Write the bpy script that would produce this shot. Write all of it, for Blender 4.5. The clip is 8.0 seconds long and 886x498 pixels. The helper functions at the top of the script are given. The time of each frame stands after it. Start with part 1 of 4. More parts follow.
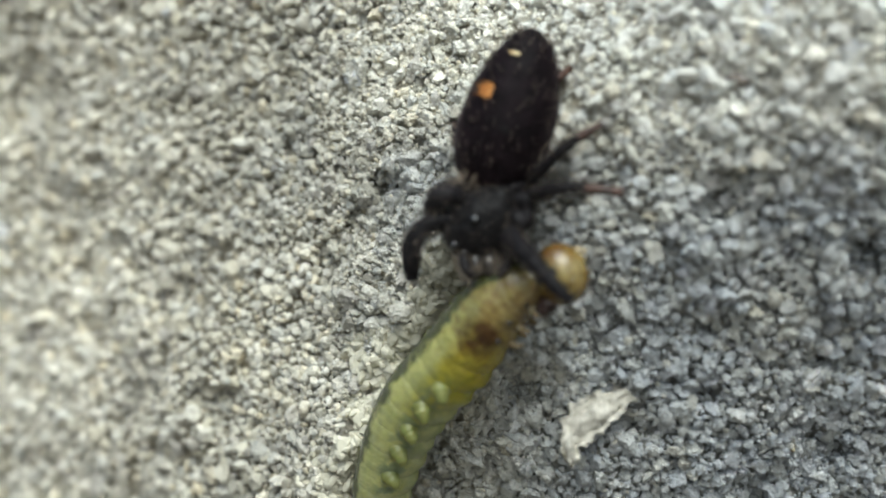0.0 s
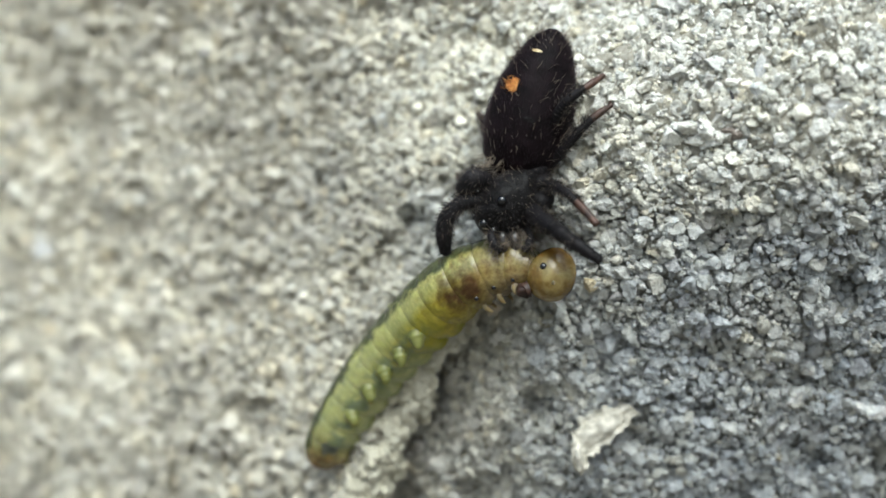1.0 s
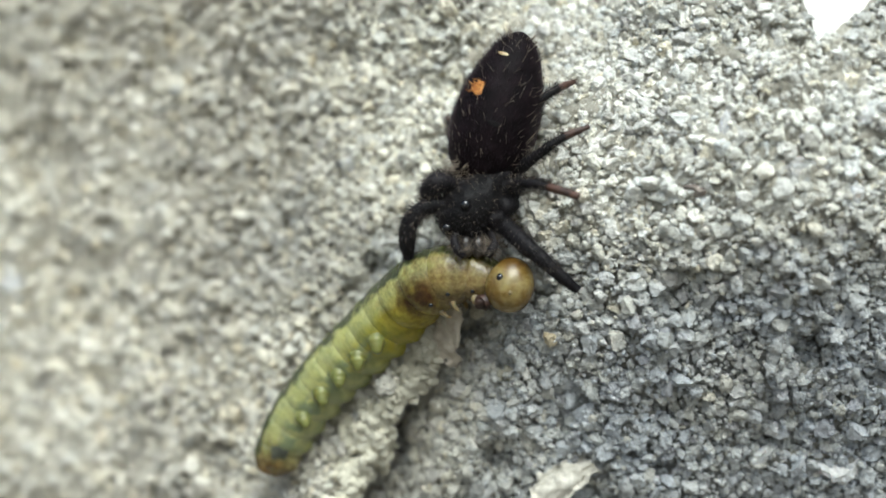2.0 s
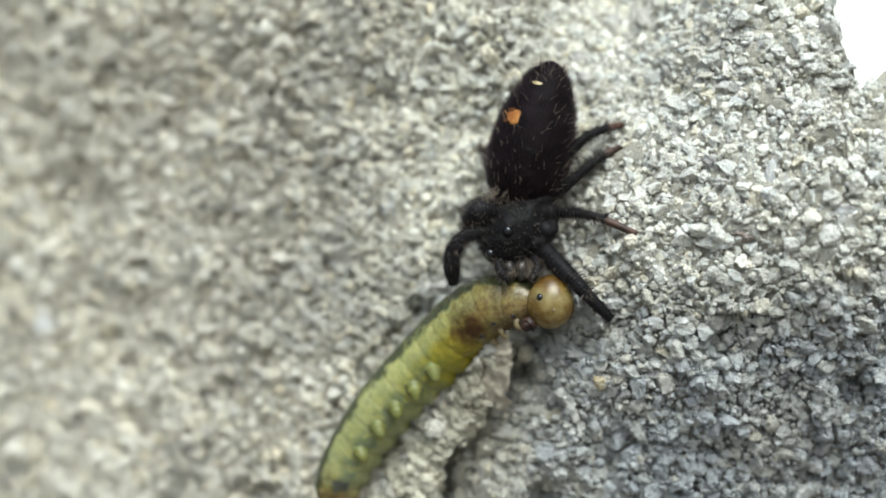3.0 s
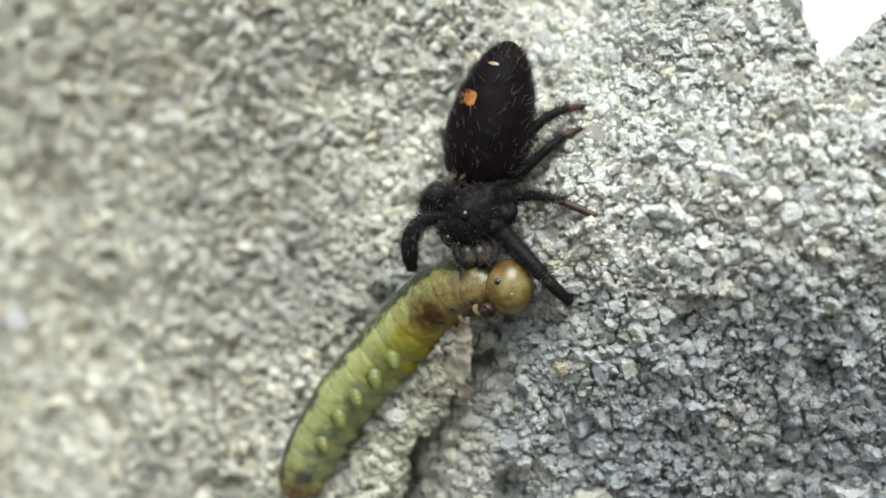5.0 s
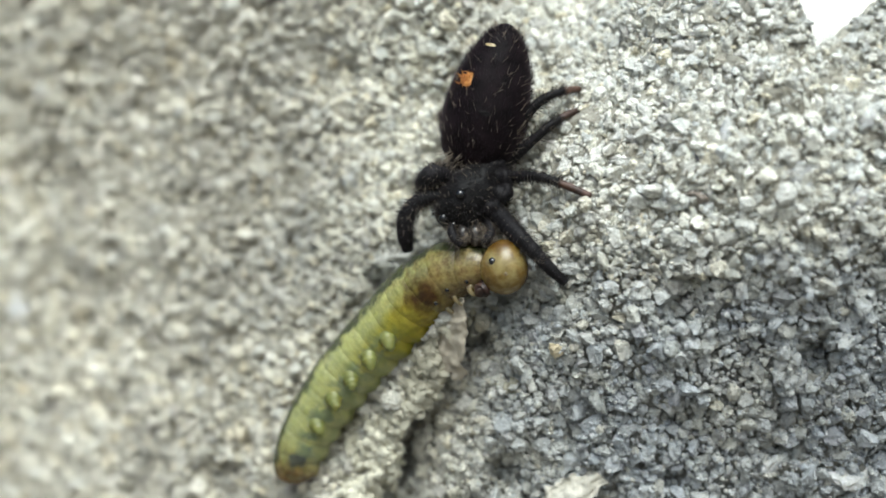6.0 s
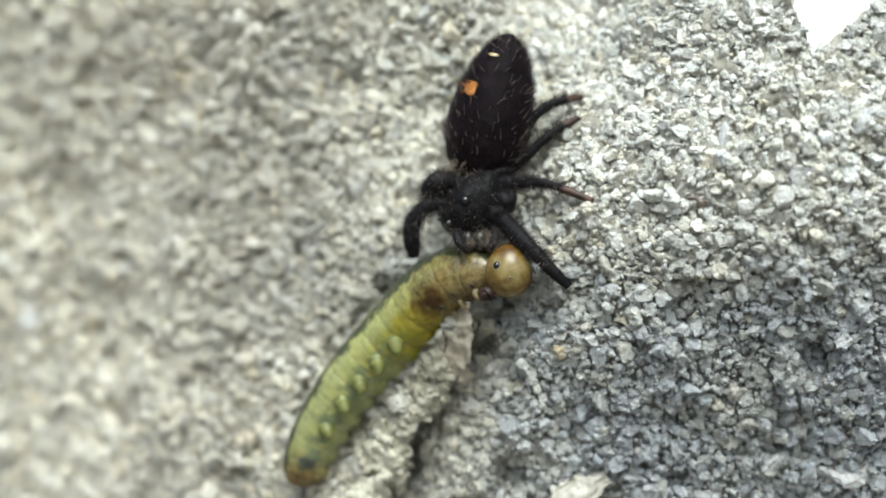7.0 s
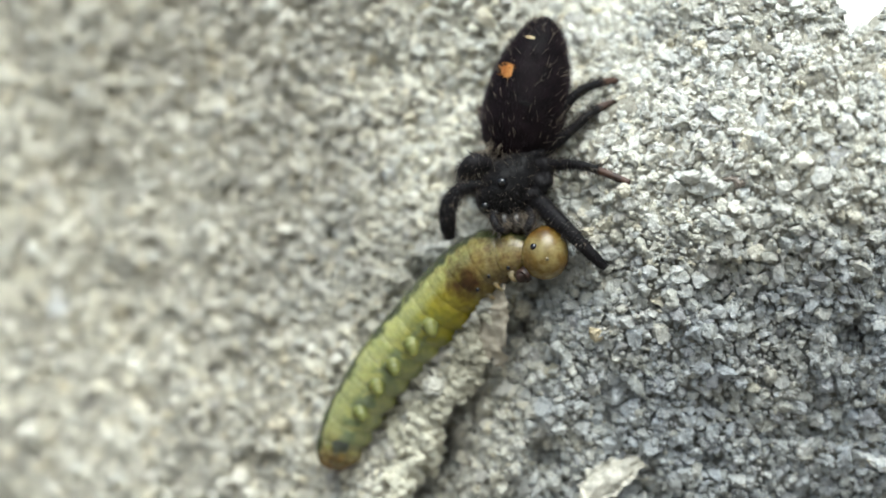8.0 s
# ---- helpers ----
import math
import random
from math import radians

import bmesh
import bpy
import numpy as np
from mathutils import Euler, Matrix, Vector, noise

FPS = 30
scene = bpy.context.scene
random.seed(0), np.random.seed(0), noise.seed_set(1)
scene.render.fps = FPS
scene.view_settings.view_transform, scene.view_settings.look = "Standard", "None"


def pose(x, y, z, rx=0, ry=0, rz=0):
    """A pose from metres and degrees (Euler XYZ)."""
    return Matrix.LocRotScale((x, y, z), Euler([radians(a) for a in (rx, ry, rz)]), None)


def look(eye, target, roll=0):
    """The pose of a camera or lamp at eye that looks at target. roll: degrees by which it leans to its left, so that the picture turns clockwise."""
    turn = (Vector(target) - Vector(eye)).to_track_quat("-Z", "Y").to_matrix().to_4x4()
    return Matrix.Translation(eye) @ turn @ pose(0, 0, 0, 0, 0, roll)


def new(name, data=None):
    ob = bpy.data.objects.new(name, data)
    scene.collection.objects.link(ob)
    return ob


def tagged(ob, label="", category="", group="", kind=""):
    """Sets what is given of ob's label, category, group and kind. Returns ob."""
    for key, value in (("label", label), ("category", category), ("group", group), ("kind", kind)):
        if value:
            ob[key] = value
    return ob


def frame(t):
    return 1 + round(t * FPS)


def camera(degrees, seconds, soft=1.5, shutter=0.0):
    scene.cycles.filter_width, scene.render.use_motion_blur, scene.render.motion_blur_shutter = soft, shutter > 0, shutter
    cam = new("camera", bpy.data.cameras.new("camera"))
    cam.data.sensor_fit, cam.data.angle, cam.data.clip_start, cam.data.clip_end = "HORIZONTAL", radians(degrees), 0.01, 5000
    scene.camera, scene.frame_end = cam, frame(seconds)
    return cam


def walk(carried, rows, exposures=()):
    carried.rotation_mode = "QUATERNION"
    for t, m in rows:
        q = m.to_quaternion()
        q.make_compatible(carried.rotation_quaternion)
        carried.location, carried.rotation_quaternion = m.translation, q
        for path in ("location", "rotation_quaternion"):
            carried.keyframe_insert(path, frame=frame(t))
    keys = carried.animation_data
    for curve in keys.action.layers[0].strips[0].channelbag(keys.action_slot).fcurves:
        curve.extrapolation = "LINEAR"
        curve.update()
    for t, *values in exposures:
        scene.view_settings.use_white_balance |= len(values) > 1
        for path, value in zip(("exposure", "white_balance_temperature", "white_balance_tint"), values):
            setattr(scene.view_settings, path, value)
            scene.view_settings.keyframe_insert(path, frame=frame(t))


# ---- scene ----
cam = camera(38, 8.0, 1.8)
cam.data.dof.use_dof = True
cam.data.dof.focus_distance = 0.0722
cam.data.dof.aperture_fstop = 19.5
PATH = [
    (0.0, look((-0.00073, -0.06554, -0.00283), (-0.00060, 0.00641, -0.00547), -0.06)),
    (0.2, look((-0.00058, -0.06663, -0.00255), (-0.00113, 0.00526, -0.00651), -0.04)),
    (0.5, look((-0.00085, -0.07066, -0.00019), (-0.00098, 0.00130, -0.00259), 0.29)),
    (0.8, look((-0.00285, -0.07388, 0.00102), (-0.00228, -0.00195, -0.00224), 0.17)),
    (1.0, look((-0.00312, -0.07297, 0.00024), (-0.00203, -0.00107, -0.00336), 0.09)),
    (1.2, look((-0.00266, -0.07313, -0.00037), (-0.00100, -0.00124, -0.00396), 0.60)),
    (1.5, look((-0.00259, -0.07070, -0.00130), (-0.00266, 0.00124, -0.00417), 0.21)),
    (1.7, look((-0.00018, -0.07177, -0.00013), (-0.00042, 0.00018, -0.00254), 0.95)),
    (2.8, look((-0.00260, -0.07199, 0.00459), (-0.00058, -0.00009, 0.00132), 0.70)),
    (3.0, look((-0.00481, -0.07293, 0.00460), (-0.00269, -0.00100, 0.00220), 0.50)),
    (3.2, look((-0.00462, -0.07254, 0.00302), (-0.00257, -0.00059, 0.00139), 1.18)),
    (3.5, look((-0.00465, -0.07216, 0.00348), (-0.00236, -0.00026, 0.00051), 0.11)),
    (3.8, look((-0.00363, -0.07150, 0.00252), (-0.00192, 0.00045, 0.00056), 0.69)),
    (4.0, look((-0.00431, -0.07114, 0.00069), (-0.00247, 0.00083, -0.00048), 1.23)),
    (4.2, look((-0.00212, -0.07147, 0.00547), (0.00002, 0.00042, 0.00202), 0.44)),
    (5.3, look((-0.00095, -0.07162, 0.00198), (-0.00066, 0.00037, 0.00074), 0.08)),
    (5.5, look((-0.00105, -0.07176, 0.00103), (-0.00102, 0.00023, 0.00045), 0.42)),
    (5.8, look((-0.00073, -0.07226, 0.00196), (-0.00022, -0.00028, 0.00042), -0.38)),
    (6.0, look((0.00020, -0.07172, 0.00084), (0.00009, 0.00027, 0.00017), 0.30)),
    (6.3, look((0.00033, -0.07240, 0.00135), (0.00020, -0.00040, 0.00052), -0.29)),
    (6.5, look((0.00000, -0.07218, 0.00000), (-0.00010, -0.00018, 0.00008), -0.01)),
    (6.8, look((-0.00094, -0.07286, -0.00053), (-0.00046, -0.00086, -0.00041), 0.03)),
    (7.0, look((-0.00010, -0.07334, 0.00011), (-0.00023, -0.00134, 0.00045), -0.13)),
    (7.2, look((-0.00203, -0.07296, -0.00058), (-0.00170, -0.00097, -0.00039), -0.10)),
    (7.5, look((-0.00037, -0.07320, 0.00002), (-0.00020, -0.00120, 0.00012), -0.04)),
    (7.8, look((-0.00132, -0.07413, -0.00091), (-0.00136, -0.00213, -0.00009), -0.01)),
    (8.0, look((-0.00183, -0.07349, -0.00148), (-0.00231, -0.00150, -0.00062), 0.06)),
]
walk(cam, PATH, [(t, stops - 0.04, 5780, 0) for t, stops in ((0.0, 0.24), (0.5, 0.36), (1.0, 0.43), (1.7, 0.42), (3.0, 0.31), (4.0, 0.36), (5.5, 0.37), (6.5, 0.41), (7.0, 0.45), (8.0, 0.46))])

# ---- daylight: soft high light, open sky ----
world = bpy.data.worlds.new("sky")
scene.world = world
world.use_nodes = True
sky = world.node_tree.nodes.new("ShaderNodeTexSky")
sky.sky_type = 'NISHITA'
sky.sun_disc = False
sky.sun_elevation = radians(53)
sky.sun_rotation = radians(175)
sky.air_density, sky.dust_density, sky.ozone_density = 1.0, 6.0, 1.0
world.node_tree.links.new(sky.outputs[0], world.node_tree.nodes["Background"].inputs[0])
world.node_tree.nodes["Background"].inputs[1].default_value = 0.13
sun = new("sun", bpy.data.lights.new("sun", 'SUN'))
sun.data.energy, sun.data.angle, sun.data.color = 2.7, radians(42), (1.0, 0.985, 0.94)
sun.matrix_world = look((0.04, -0.50, 0.84), (0, 0, 0))

# ---- materials ----
def nodes_of(name):
    m = bpy.data.materials.new(name)
    m.use_nodes = True
    return m, m.node_tree.nodes, m.node_tree.links, m.node_tree.nodes["Principled BSDF"]


def noise_node(nd, lk, scale, detail=4.0, coord=None, rough=0.6):
    n = nd.new("ShaderNodeTexNoise")
    n.inputs["Scale"].default_value, n.inputs["Detail"].default_value, n.inputs["Roughness"].default_value = scale, detail, rough
    if coord is None:
        coord = nd.new("ShaderNodeTexCoord").outputs["Object"]
    lk.new(coord, n.inputs["Vector"])
    return n


def ramp_node(nd, lk, source, stops, mode='LINEAR'):
    r = nd.new("ShaderNodeValToRGB")
    r.color_ramp.interpolation = mode
    e = r.color_ramp.elements
    while len(e) < len(stops):
        e.new(0.5)
    for el, (p, c) in zip(e, stops):
        el.position, el.color = p, (*c, 1)
    lk.new(source, r.inputs[0])
    return r


def mixed(nd, lk, a, b, factor, kind='MIX'):
    m = nd.new("ShaderNodeMix")
    m.data_type, m.blend_type = 'RGBA', kind
    for value, socket in ((factor, m.inputs[0]), (a, m.inputs[6]), (b, m.inputs[7])):
        if isinstance(value, (int, float)):
            socket.default_value = value
        elif isinstance(value, tuple):
            socket.default_value = (*value, 1)
        else:
            lk.new(value, socket)
    return m.outputs[2]


def bumped(nd, lk, bsdf, height, strength, distance):
    b = nd.new("ShaderNodeBump")
    b.inputs["Strength"].default_value, b.inputs["Distance"].default_value = strength, distance
    lk.new(height, b.inputs["Height"])
    lk.new(b.outputs[0], bsdf.inputs["Normal"])


def painted_light(nd, lk, place, cloud):
    """Light and shade put into the concrete's colour: cool and dim on the lower broken side, bright cream towards the
    rim and past the corner, in clouds.
    """
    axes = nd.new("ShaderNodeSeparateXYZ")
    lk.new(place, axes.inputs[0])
    corner_light = nd.new("ShaderNodeMapRange")
    lk.new(axes.outputs[0], corner_light.inputs[0])
    corner_light.inputs[1].default_value, corner_light.inputs[2].default_value = 0.004, -0.006
    corner_light.inputs[3].default_value, corner_light.inputs[4].default_value = -0.15, 0.06
    far_light = nd.new("ShaderNodeMapRange")
    lk.new(axes.outputs[0], far_light.inputs[0])
    far_light.inputs[1].default_value, far_light.inputs[2].default_value = -0.006, -0.032
    far_light.inputs[3].default_value, far_light.inputs[4].default_value = 0.0, 0.2
    left_light = nd.new("ShaderNodeMath"); left_light.operation = 'ADD'
    lk.new(corner_light.outputs[0], left_light.inputs[0]); lk.new(far_light.outputs[0], left_light.inputs[1])
    rim_light = nd.new("ShaderNodeMapRange")
    lk.new(axes.outputs[2], rim_light.inputs[0])
    rim_light.inputs[1].default_value, rim_light.inputs[2].default_value = -0.004, 0.0065
    rim_light.inputs[3].default_value, rim_light.inputs[4].default_value = -0.15, 0.34
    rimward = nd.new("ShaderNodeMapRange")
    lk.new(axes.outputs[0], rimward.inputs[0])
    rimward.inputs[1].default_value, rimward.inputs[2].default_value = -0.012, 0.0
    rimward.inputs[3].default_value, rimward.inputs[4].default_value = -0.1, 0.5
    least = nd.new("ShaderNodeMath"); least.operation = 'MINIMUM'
    lk.new(rimward.outputs[0], least.inputs[0]); lk.new(rim_light.outputs[0], least.inputs[1])
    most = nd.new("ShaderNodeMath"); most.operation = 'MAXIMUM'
    lk.new(left_light.outputs[0], most.inputs[0]); lk.new(least.outputs[0], most.inputs[1])
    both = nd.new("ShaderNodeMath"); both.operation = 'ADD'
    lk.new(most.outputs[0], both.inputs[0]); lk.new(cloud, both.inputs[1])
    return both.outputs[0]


def staining(nd, lk, place):
    """The face past the corner has yellowed; the broken face is cooler."""
    axes = nd.new("ShaderNodeSeparateXYZ")
    lk.new(place, axes.inputs[0])
    across = nd.new("ShaderNodeMapRange")
    lk.new(axes.outputs[0], across.inputs[0])
    across.inputs[1].default_value, across.inputs[2].default_value = -0.012, 0.010
    return ramp_node(nd, lk, across.outputs[0], [(0.0, (1.0, 0.975, 0.925)), (0.55, (1.0, 0.99, 0.97)), (1.0, (1.0, 1.01, 1.04))]).outputs[0]


def cement_material():
    m, nd, lk, bs = nodes_of("cement_paste")
    place = nd.new("ShaderNodeNewGeometry").outputs["Position"]
    big = noise_node(nd, lk, 160, 5, place)
    fine = noise_node(nd, lk, 3600, 6, place, 0.8)
    c1 = ramp_node(nd, lk, big.outputs[0], [(0.3, (0.27, 0.262, 0.235)), (0.7, (0.40, 0.39, 0.345))])
    c2 = ramp_node(nd, lk, fine.outputs[0], [(0.3, (0.66, 0.65, 0.64)), (0.65, (1.1, 1.1, 1.1))])
    c = mixed(nd, lk, c1.outputs[0], c2.outputs[0], 0.8, 'MULTIPLY')
    # painted light: paste dimmed on the lower broken face, brightened at rim and far left
    warm = ramp_node(nd, lk, painted_light(nd, lk, place, big.outputs[0]), [(0.3, (0.88, 0.90, 0.94)), (0.55, (1.02, 0.985, 0.91)), (0.85, (1.45, 1.40, 1.26))])
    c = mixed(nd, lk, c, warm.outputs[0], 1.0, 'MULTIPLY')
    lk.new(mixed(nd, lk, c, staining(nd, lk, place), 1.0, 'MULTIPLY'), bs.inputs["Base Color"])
    bs.inputs["Roughness"].default_value = 0.95
    bumped(nd, lk, bs, fine.outputs[0], 0.9, 0.00025)
    return m


GRAIN_STOPS = [(0.0, (0.40, 0.395, 0.37)), (0.12, (0.47, 0.475, 0.455)), (0.27, (0.53, 0.52, 0.455)), (0.40, (0.48, 0.495, 0.495)), (0.54, (0.56, 0.555, 0.505)),
               (0.68, (0.51, 0.51, 0.485)), (0.78, (0.585, 0.59, 0.57)), (0.85, (0.54, 0.505, 0.405)), (0.90, (0.66, 0.665, 0.645)), (0.97, (0.36, 0.355, 0.345))]


def grain_material(name, joined):
    m, nd, lk, bs = nodes_of(name)
    if joined:
        rnd = nd.new("ShaderNodeNewGeometry").outputs["Random Per Island"]
    else:
        rnd = nd.new("ShaderNodeObjectInfo").outputs["Random"]
    tone = ramp_node(nd, lk, rnd, GRAIN_STOPS)
    coord = nd.new("ShaderNodeNewGeometry").outputs["Position"]
    speck = noise_node(nd, lk, 5200, 5, coord, 0.75)
    blotch = noise_node(nd, lk, 1500, 5, coord, 0.7)
    area = noise_node(nd, lk, 110, 3, coord)
    s = ramp_node(nd, lk, speck.outputs[0], [(0.36, (0.74, 0.735, 0.72)), (0.54, (1.06, 1.06, 1.06))])
    b = ramp_node(nd, lk, blotch.outputs[0], [(0.34, (0.78, 0.77, 0.74)), (0.56, (1.05, 1.05, 1.05))])
    # the same light and shade multiplied into the grains' own tones
    warm = ramp_node(nd, lk, painted_light(nd, lk, coord, area.outputs[0]), [(0.3, (0.86, 0.885, 0.93)), (0.55, (1.02, 0.995, 0.93)), (0.85, (1.52, 1.49, 1.40))])
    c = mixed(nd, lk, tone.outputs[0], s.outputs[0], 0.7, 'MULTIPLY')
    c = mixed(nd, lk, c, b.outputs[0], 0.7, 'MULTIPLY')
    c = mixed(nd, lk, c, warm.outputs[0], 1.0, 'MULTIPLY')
    lk.new(mixed(nd, lk, c, staining(nd, lk, coord), 1.0, 'MULTIPLY'), bs.inputs["Base Color"])
    r = ramp_node(nd, lk, rnd, [(0.0, (0.85, 0.85, 0.85)), (0.8, (0.65, 0.65, 0.65)), (0.93, (0.4, 0.4, 0.4))])
    lk.new(r.outputs[0], bs.inputs["Roughness"])
    rough = nd.new("ShaderNodeMath"); rough.operation = 'MULTIPLY_ADD'
    lk.new(speck.outputs[0], rough.inputs[0]); rough.inputs[1].default_value = 0.5; lk.new(blotch.outputs[0], rough.inputs[2])
    bumped(nd, lk, bs, rough.outputs[0], 0.9, 0.0003)
    return m


def plain_material(name, dark, light, scale, rough=0.6, bump=0.4, depth=0.00005, spec=0.5, sss=0.0, metal=0.0):
    m, nd, lk, bs = nodes_of(name)
    n = noise_node(nd, lk, scale, 5)
    lk.new(ramp_node(nd, lk, n.outputs[0], [(0.32, dark), (0.68, light)]).outputs[0], bs.inputs["Base Color"])
    bs.inputs["Roughness"].default_value, bs.inputs["Specular IOR Level"].default_value = rough, spec
    if sss:
        bs.inputs["Subsurface Weight"].default_value = sss
        bs.inputs["Subsurface Radius"].default_value = (0.0009, 0.0006, 0.0003)
        bs.inputs["Subsurface Scale"].default_value = 1.0
    bumped(nd, lk, bs, n.outputs[0], bump, depth)
    return m


def skin_material():
    """Larva skin: a dark line along the back, yellow-green flank, translucent belly, brown front and tail, fine cross wrinkles."""
    m, nd, lk, bs = nodes_of("larva_skin")

    def stored(name, output):
        n = nd.new("ShaderNodeAttribute")
        n.attribute_name = name
        return n.outputs[output]
    rest, along, height = stored("rest", "Vector"), stored("along", "Fac"), stored("height", "Fac")
    wob = noise_node(nd, lk, 0.9, 4, rest)
    blot = noise_node(nd, lk, 1.15, 5, rest)
    wrinkle = nd.new("ShaderNodeMath"); wrinkle.operation = 'SINE'
    turn = nd.new("ShaderNodeMath"); turn.operation = 'MULTIPLY_ADD'
    lk.new(along, turn.inputs[0]); turn.inputs[1].default_value = 6.28319 * 13 * 5
    lift = nd.new("ShaderNodeMath"); lift.operation = 'MULTIPLY'
    lk.new(wob.outputs[0], lift.inputs[0]); lift.inputs[1].default_value = 30.0
    lk.new(lift.outputs[0], turn.inputs[2]); lk.new(turn.outputs[0], wrinkle.inputs[0])
    back = ramp_node(nd, lk, along, [(0.0, (0.152, 0.118, 0.056)), (0.14, (0.182, 0.158, 0.064)), (0.3, (0.34, 0.335, 0.125)), (0.55, (0.37, 0.375, 0.155)), (0.85, (0.32, 0.33, 0.15)), (0.94, (0.205, 0.186, 0.080)), (1.0, (0.167, 0.103, 0.040))])
    flank = ramp_node(nd, lk, along, [(0.0, (0.20, 0.15, 0.068)), (0.10, (0.24, 0.19, 0.085)), (0.18, (0.20, 0.145, 0.045)), (0.27, (0.27, 0.225, 0.03)), (0.37, (0.285, 0.265, 0.034)), (0.6, (0.355, 0.36, 0.14)), (0.86, (0.31, 0.32, 0.145)), (0.94, (0.160, 0.122, 0.052)), (1.0, (0.167, 0.091, 0.034))])
    belly = ramp_node(nd, lk, along, [(0.0, (0.129, 0.095, 0.048)), (0.15, (0.167, 0.122, 0.048)), (0.29, (0.25, 0.205, 0.010)), (0.40, (0.25, 0.23, 0.020)), (0.5, (0.30, 0.31, 0.13)), (0.88, (0.285, 0.295, 0.135)), (1.0, (0.152, 0.083, 0.030))])
    rise = nd.new("ShaderNodeMath"); rise.operation = 'MULTIPLY_ADD'
    lk.new(wob.outputs[0], rise.inputs[0]); rise.inputs[1].default_value = 0.35; lk.new(height, rise.inputs[2])
    level = nd.new("ShaderNodeMapRange")
    lk.new(rise.outputs[0], level.inputs[0])
    level.inputs[1].default_value, level.inputs[2].default_value = -0.8, 1.2
    low = ramp_node(nd, lk, level.outputs[0], [(0.28, (0, 0, 0)), (0.46, (1, 1, 1))])
    high = ramp_node(nd, lk, level.outputs[0], [(0.68, (0, 0, 0)), (0.82, (1, 1, 1))])
    span = nd.new("ShaderNodeMapRange")
    lk.new(rise.outputs[0], span.inputs[0])
    span.inputs[1].default_value, span.inputs[2].default_value = 1.06, 1.13
    c = mixed(nd, lk, belly.outputs[0], flank.outputs[0], low.outputs[0])
    c = mixed(nd, lk, c, back.outputs[0], high.outputs[0])
    c = mixed(nd, lk, c, (0.055, 0.062, 0.028), span.outputs[0])
    # grey-green organs that show through the lower flank, in clouds
    cloud = ramp_node(nd, lk, blot.outputs[0], [(0.42, (0, 0, 0)), (0.52, (1, 1, 1))])
    band = ramp_node(nd, lk, level.outputs[0], [(0.30, (0, 0, 0)), (0.42, (1, 1, 1)), (0.64, (1, 1, 1)), (0.76, (0, 0, 0))])
    reach = ramp_node(nd, lk, along, [(0.34, (0, 0, 0)), (0.44, (0.62, 0.62, 0.62)), (0.88, (0.72, 0.72, 0.72)), (0.93, (0.3, 0.3, 0.3))])
    veil = mixed(nd, lk, mixed(nd, lk, cloud.outputs[0], band.outputs[0], 1.0, 'MULTIPLY'), reach.outputs[0], 1.0, 'MULTIPLY')
    c = mixed(nd, lk, c, (0.15, 0.185, 0.12), veil)
    # the bitten place: a red-brown blotch behind the thorax
    def squared(source, middle, half):
        shift = nd.new("ShaderNodeMath"); shift.operation = 'MULTIPLY_ADD'
        lk.new(source, shift.inputs[0]); shift.inputs[1].default_value, shift.inputs[2].default_value = 1 / half, -middle / half
        power = nd.new("ShaderNodeMath"); power.operation = 'MULTIPLY'
        lk.new(shift.outputs[0], power.inputs[0]); lk.new(shift.outputs[0], power.inputs[1])
        return power.outputs[0]
    far = nd.new("ShaderNodeMath"); far.operation = 'ADD'
    lk.new(squared(along, 0.215, 0.045), far.inputs[0]); lk.new(squared(rise.outputs[0], 0.30, 0.55), far.inputs[1])
    ragged = nd.new("ShaderNodeMath"); ragged.operation = 'MULTIPLY_ADD'
    lk.new(blot.outputs[0], ragged.inputs[0]); ragged.inputs[1].default_value = 4.5; lk.new(far.outputs[0], ragged.inputs[2])
    soften = nd.new("ShaderNodeMapRange")
    lk.new(ragged.outputs[0], soften.inputs[0]); soften.inputs[1].default_value, soften.inputs[2].default_value = 2.5, 4.1
    soften.inputs[3].default_value, soften.inputs[4].default_value = 0.95, 0.0
    c = mixed(nd, lk, c, (0.05, 0.022, 0.007), soften.outputs[0])
    # the bruised front is blotched brown and straw-yellow
    fleck = noise_node(nd, lk, 2.4, 4, rest, 0.65)
    bruise = ramp_node(nd, lk, fleck.outputs[0], [(0.36, (0.55, 0.43, 0.30)), (0.50, (1.0, 0.94, 0.78)), (0.62, (1.5, 1.48, 1.25))])
    front = ramp_node(nd, lk, along, [(0.10, (0.75, 0.75, 0.75)), (0.24, (0.6, 0.6, 0.6)), (0.36, (0.12, 0.12, 0.12)), (0.88, (0.12, 0.12, 0.12)), (0.96, (0.7, 0.7, 0.7))])
    c = mixed(nd, lk, c, mixed(nd, lk, (1.0, 1.0, 1.0), bruise.outputs[0], front.outputs[0]), 1.0, 'MULTIPLY')
    dab = ramp_node(nd, lk, blot.outputs[0], [(0.40, (1.10, 1.08, 1.02)), (0.60, (0.72, 0.77, 0.80))])
    c = mixed(nd, lk, c, dab.outputs[0], 0.7, 'MULTIPLY')
    crease = ramp_node(nd, lk, wrinkle.outputs[0], [(0.0, (0.92, 0.925, 0.90)), (0.55, (1.03, 1.03, 1.03))])
    upper = ramp_node(nd, lk, level.outputs[0], [(0.48, (0.15, 0.15, 0.15)), (0.66, (1, 1, 1))])
    c = mixed(nd, lk, c, mixed(nd, lk, (1.0, 1.0, 1.0), crease.outputs[0], upper.outputs[0]), 1.0, 'MULTIPLY')
    lk.new(c, bs.inputs["Base Color"])
    bs.inputs["Roughness"].default_value = 0.26
    bs.inputs["Specular IOR Level"].default_value = 0.45
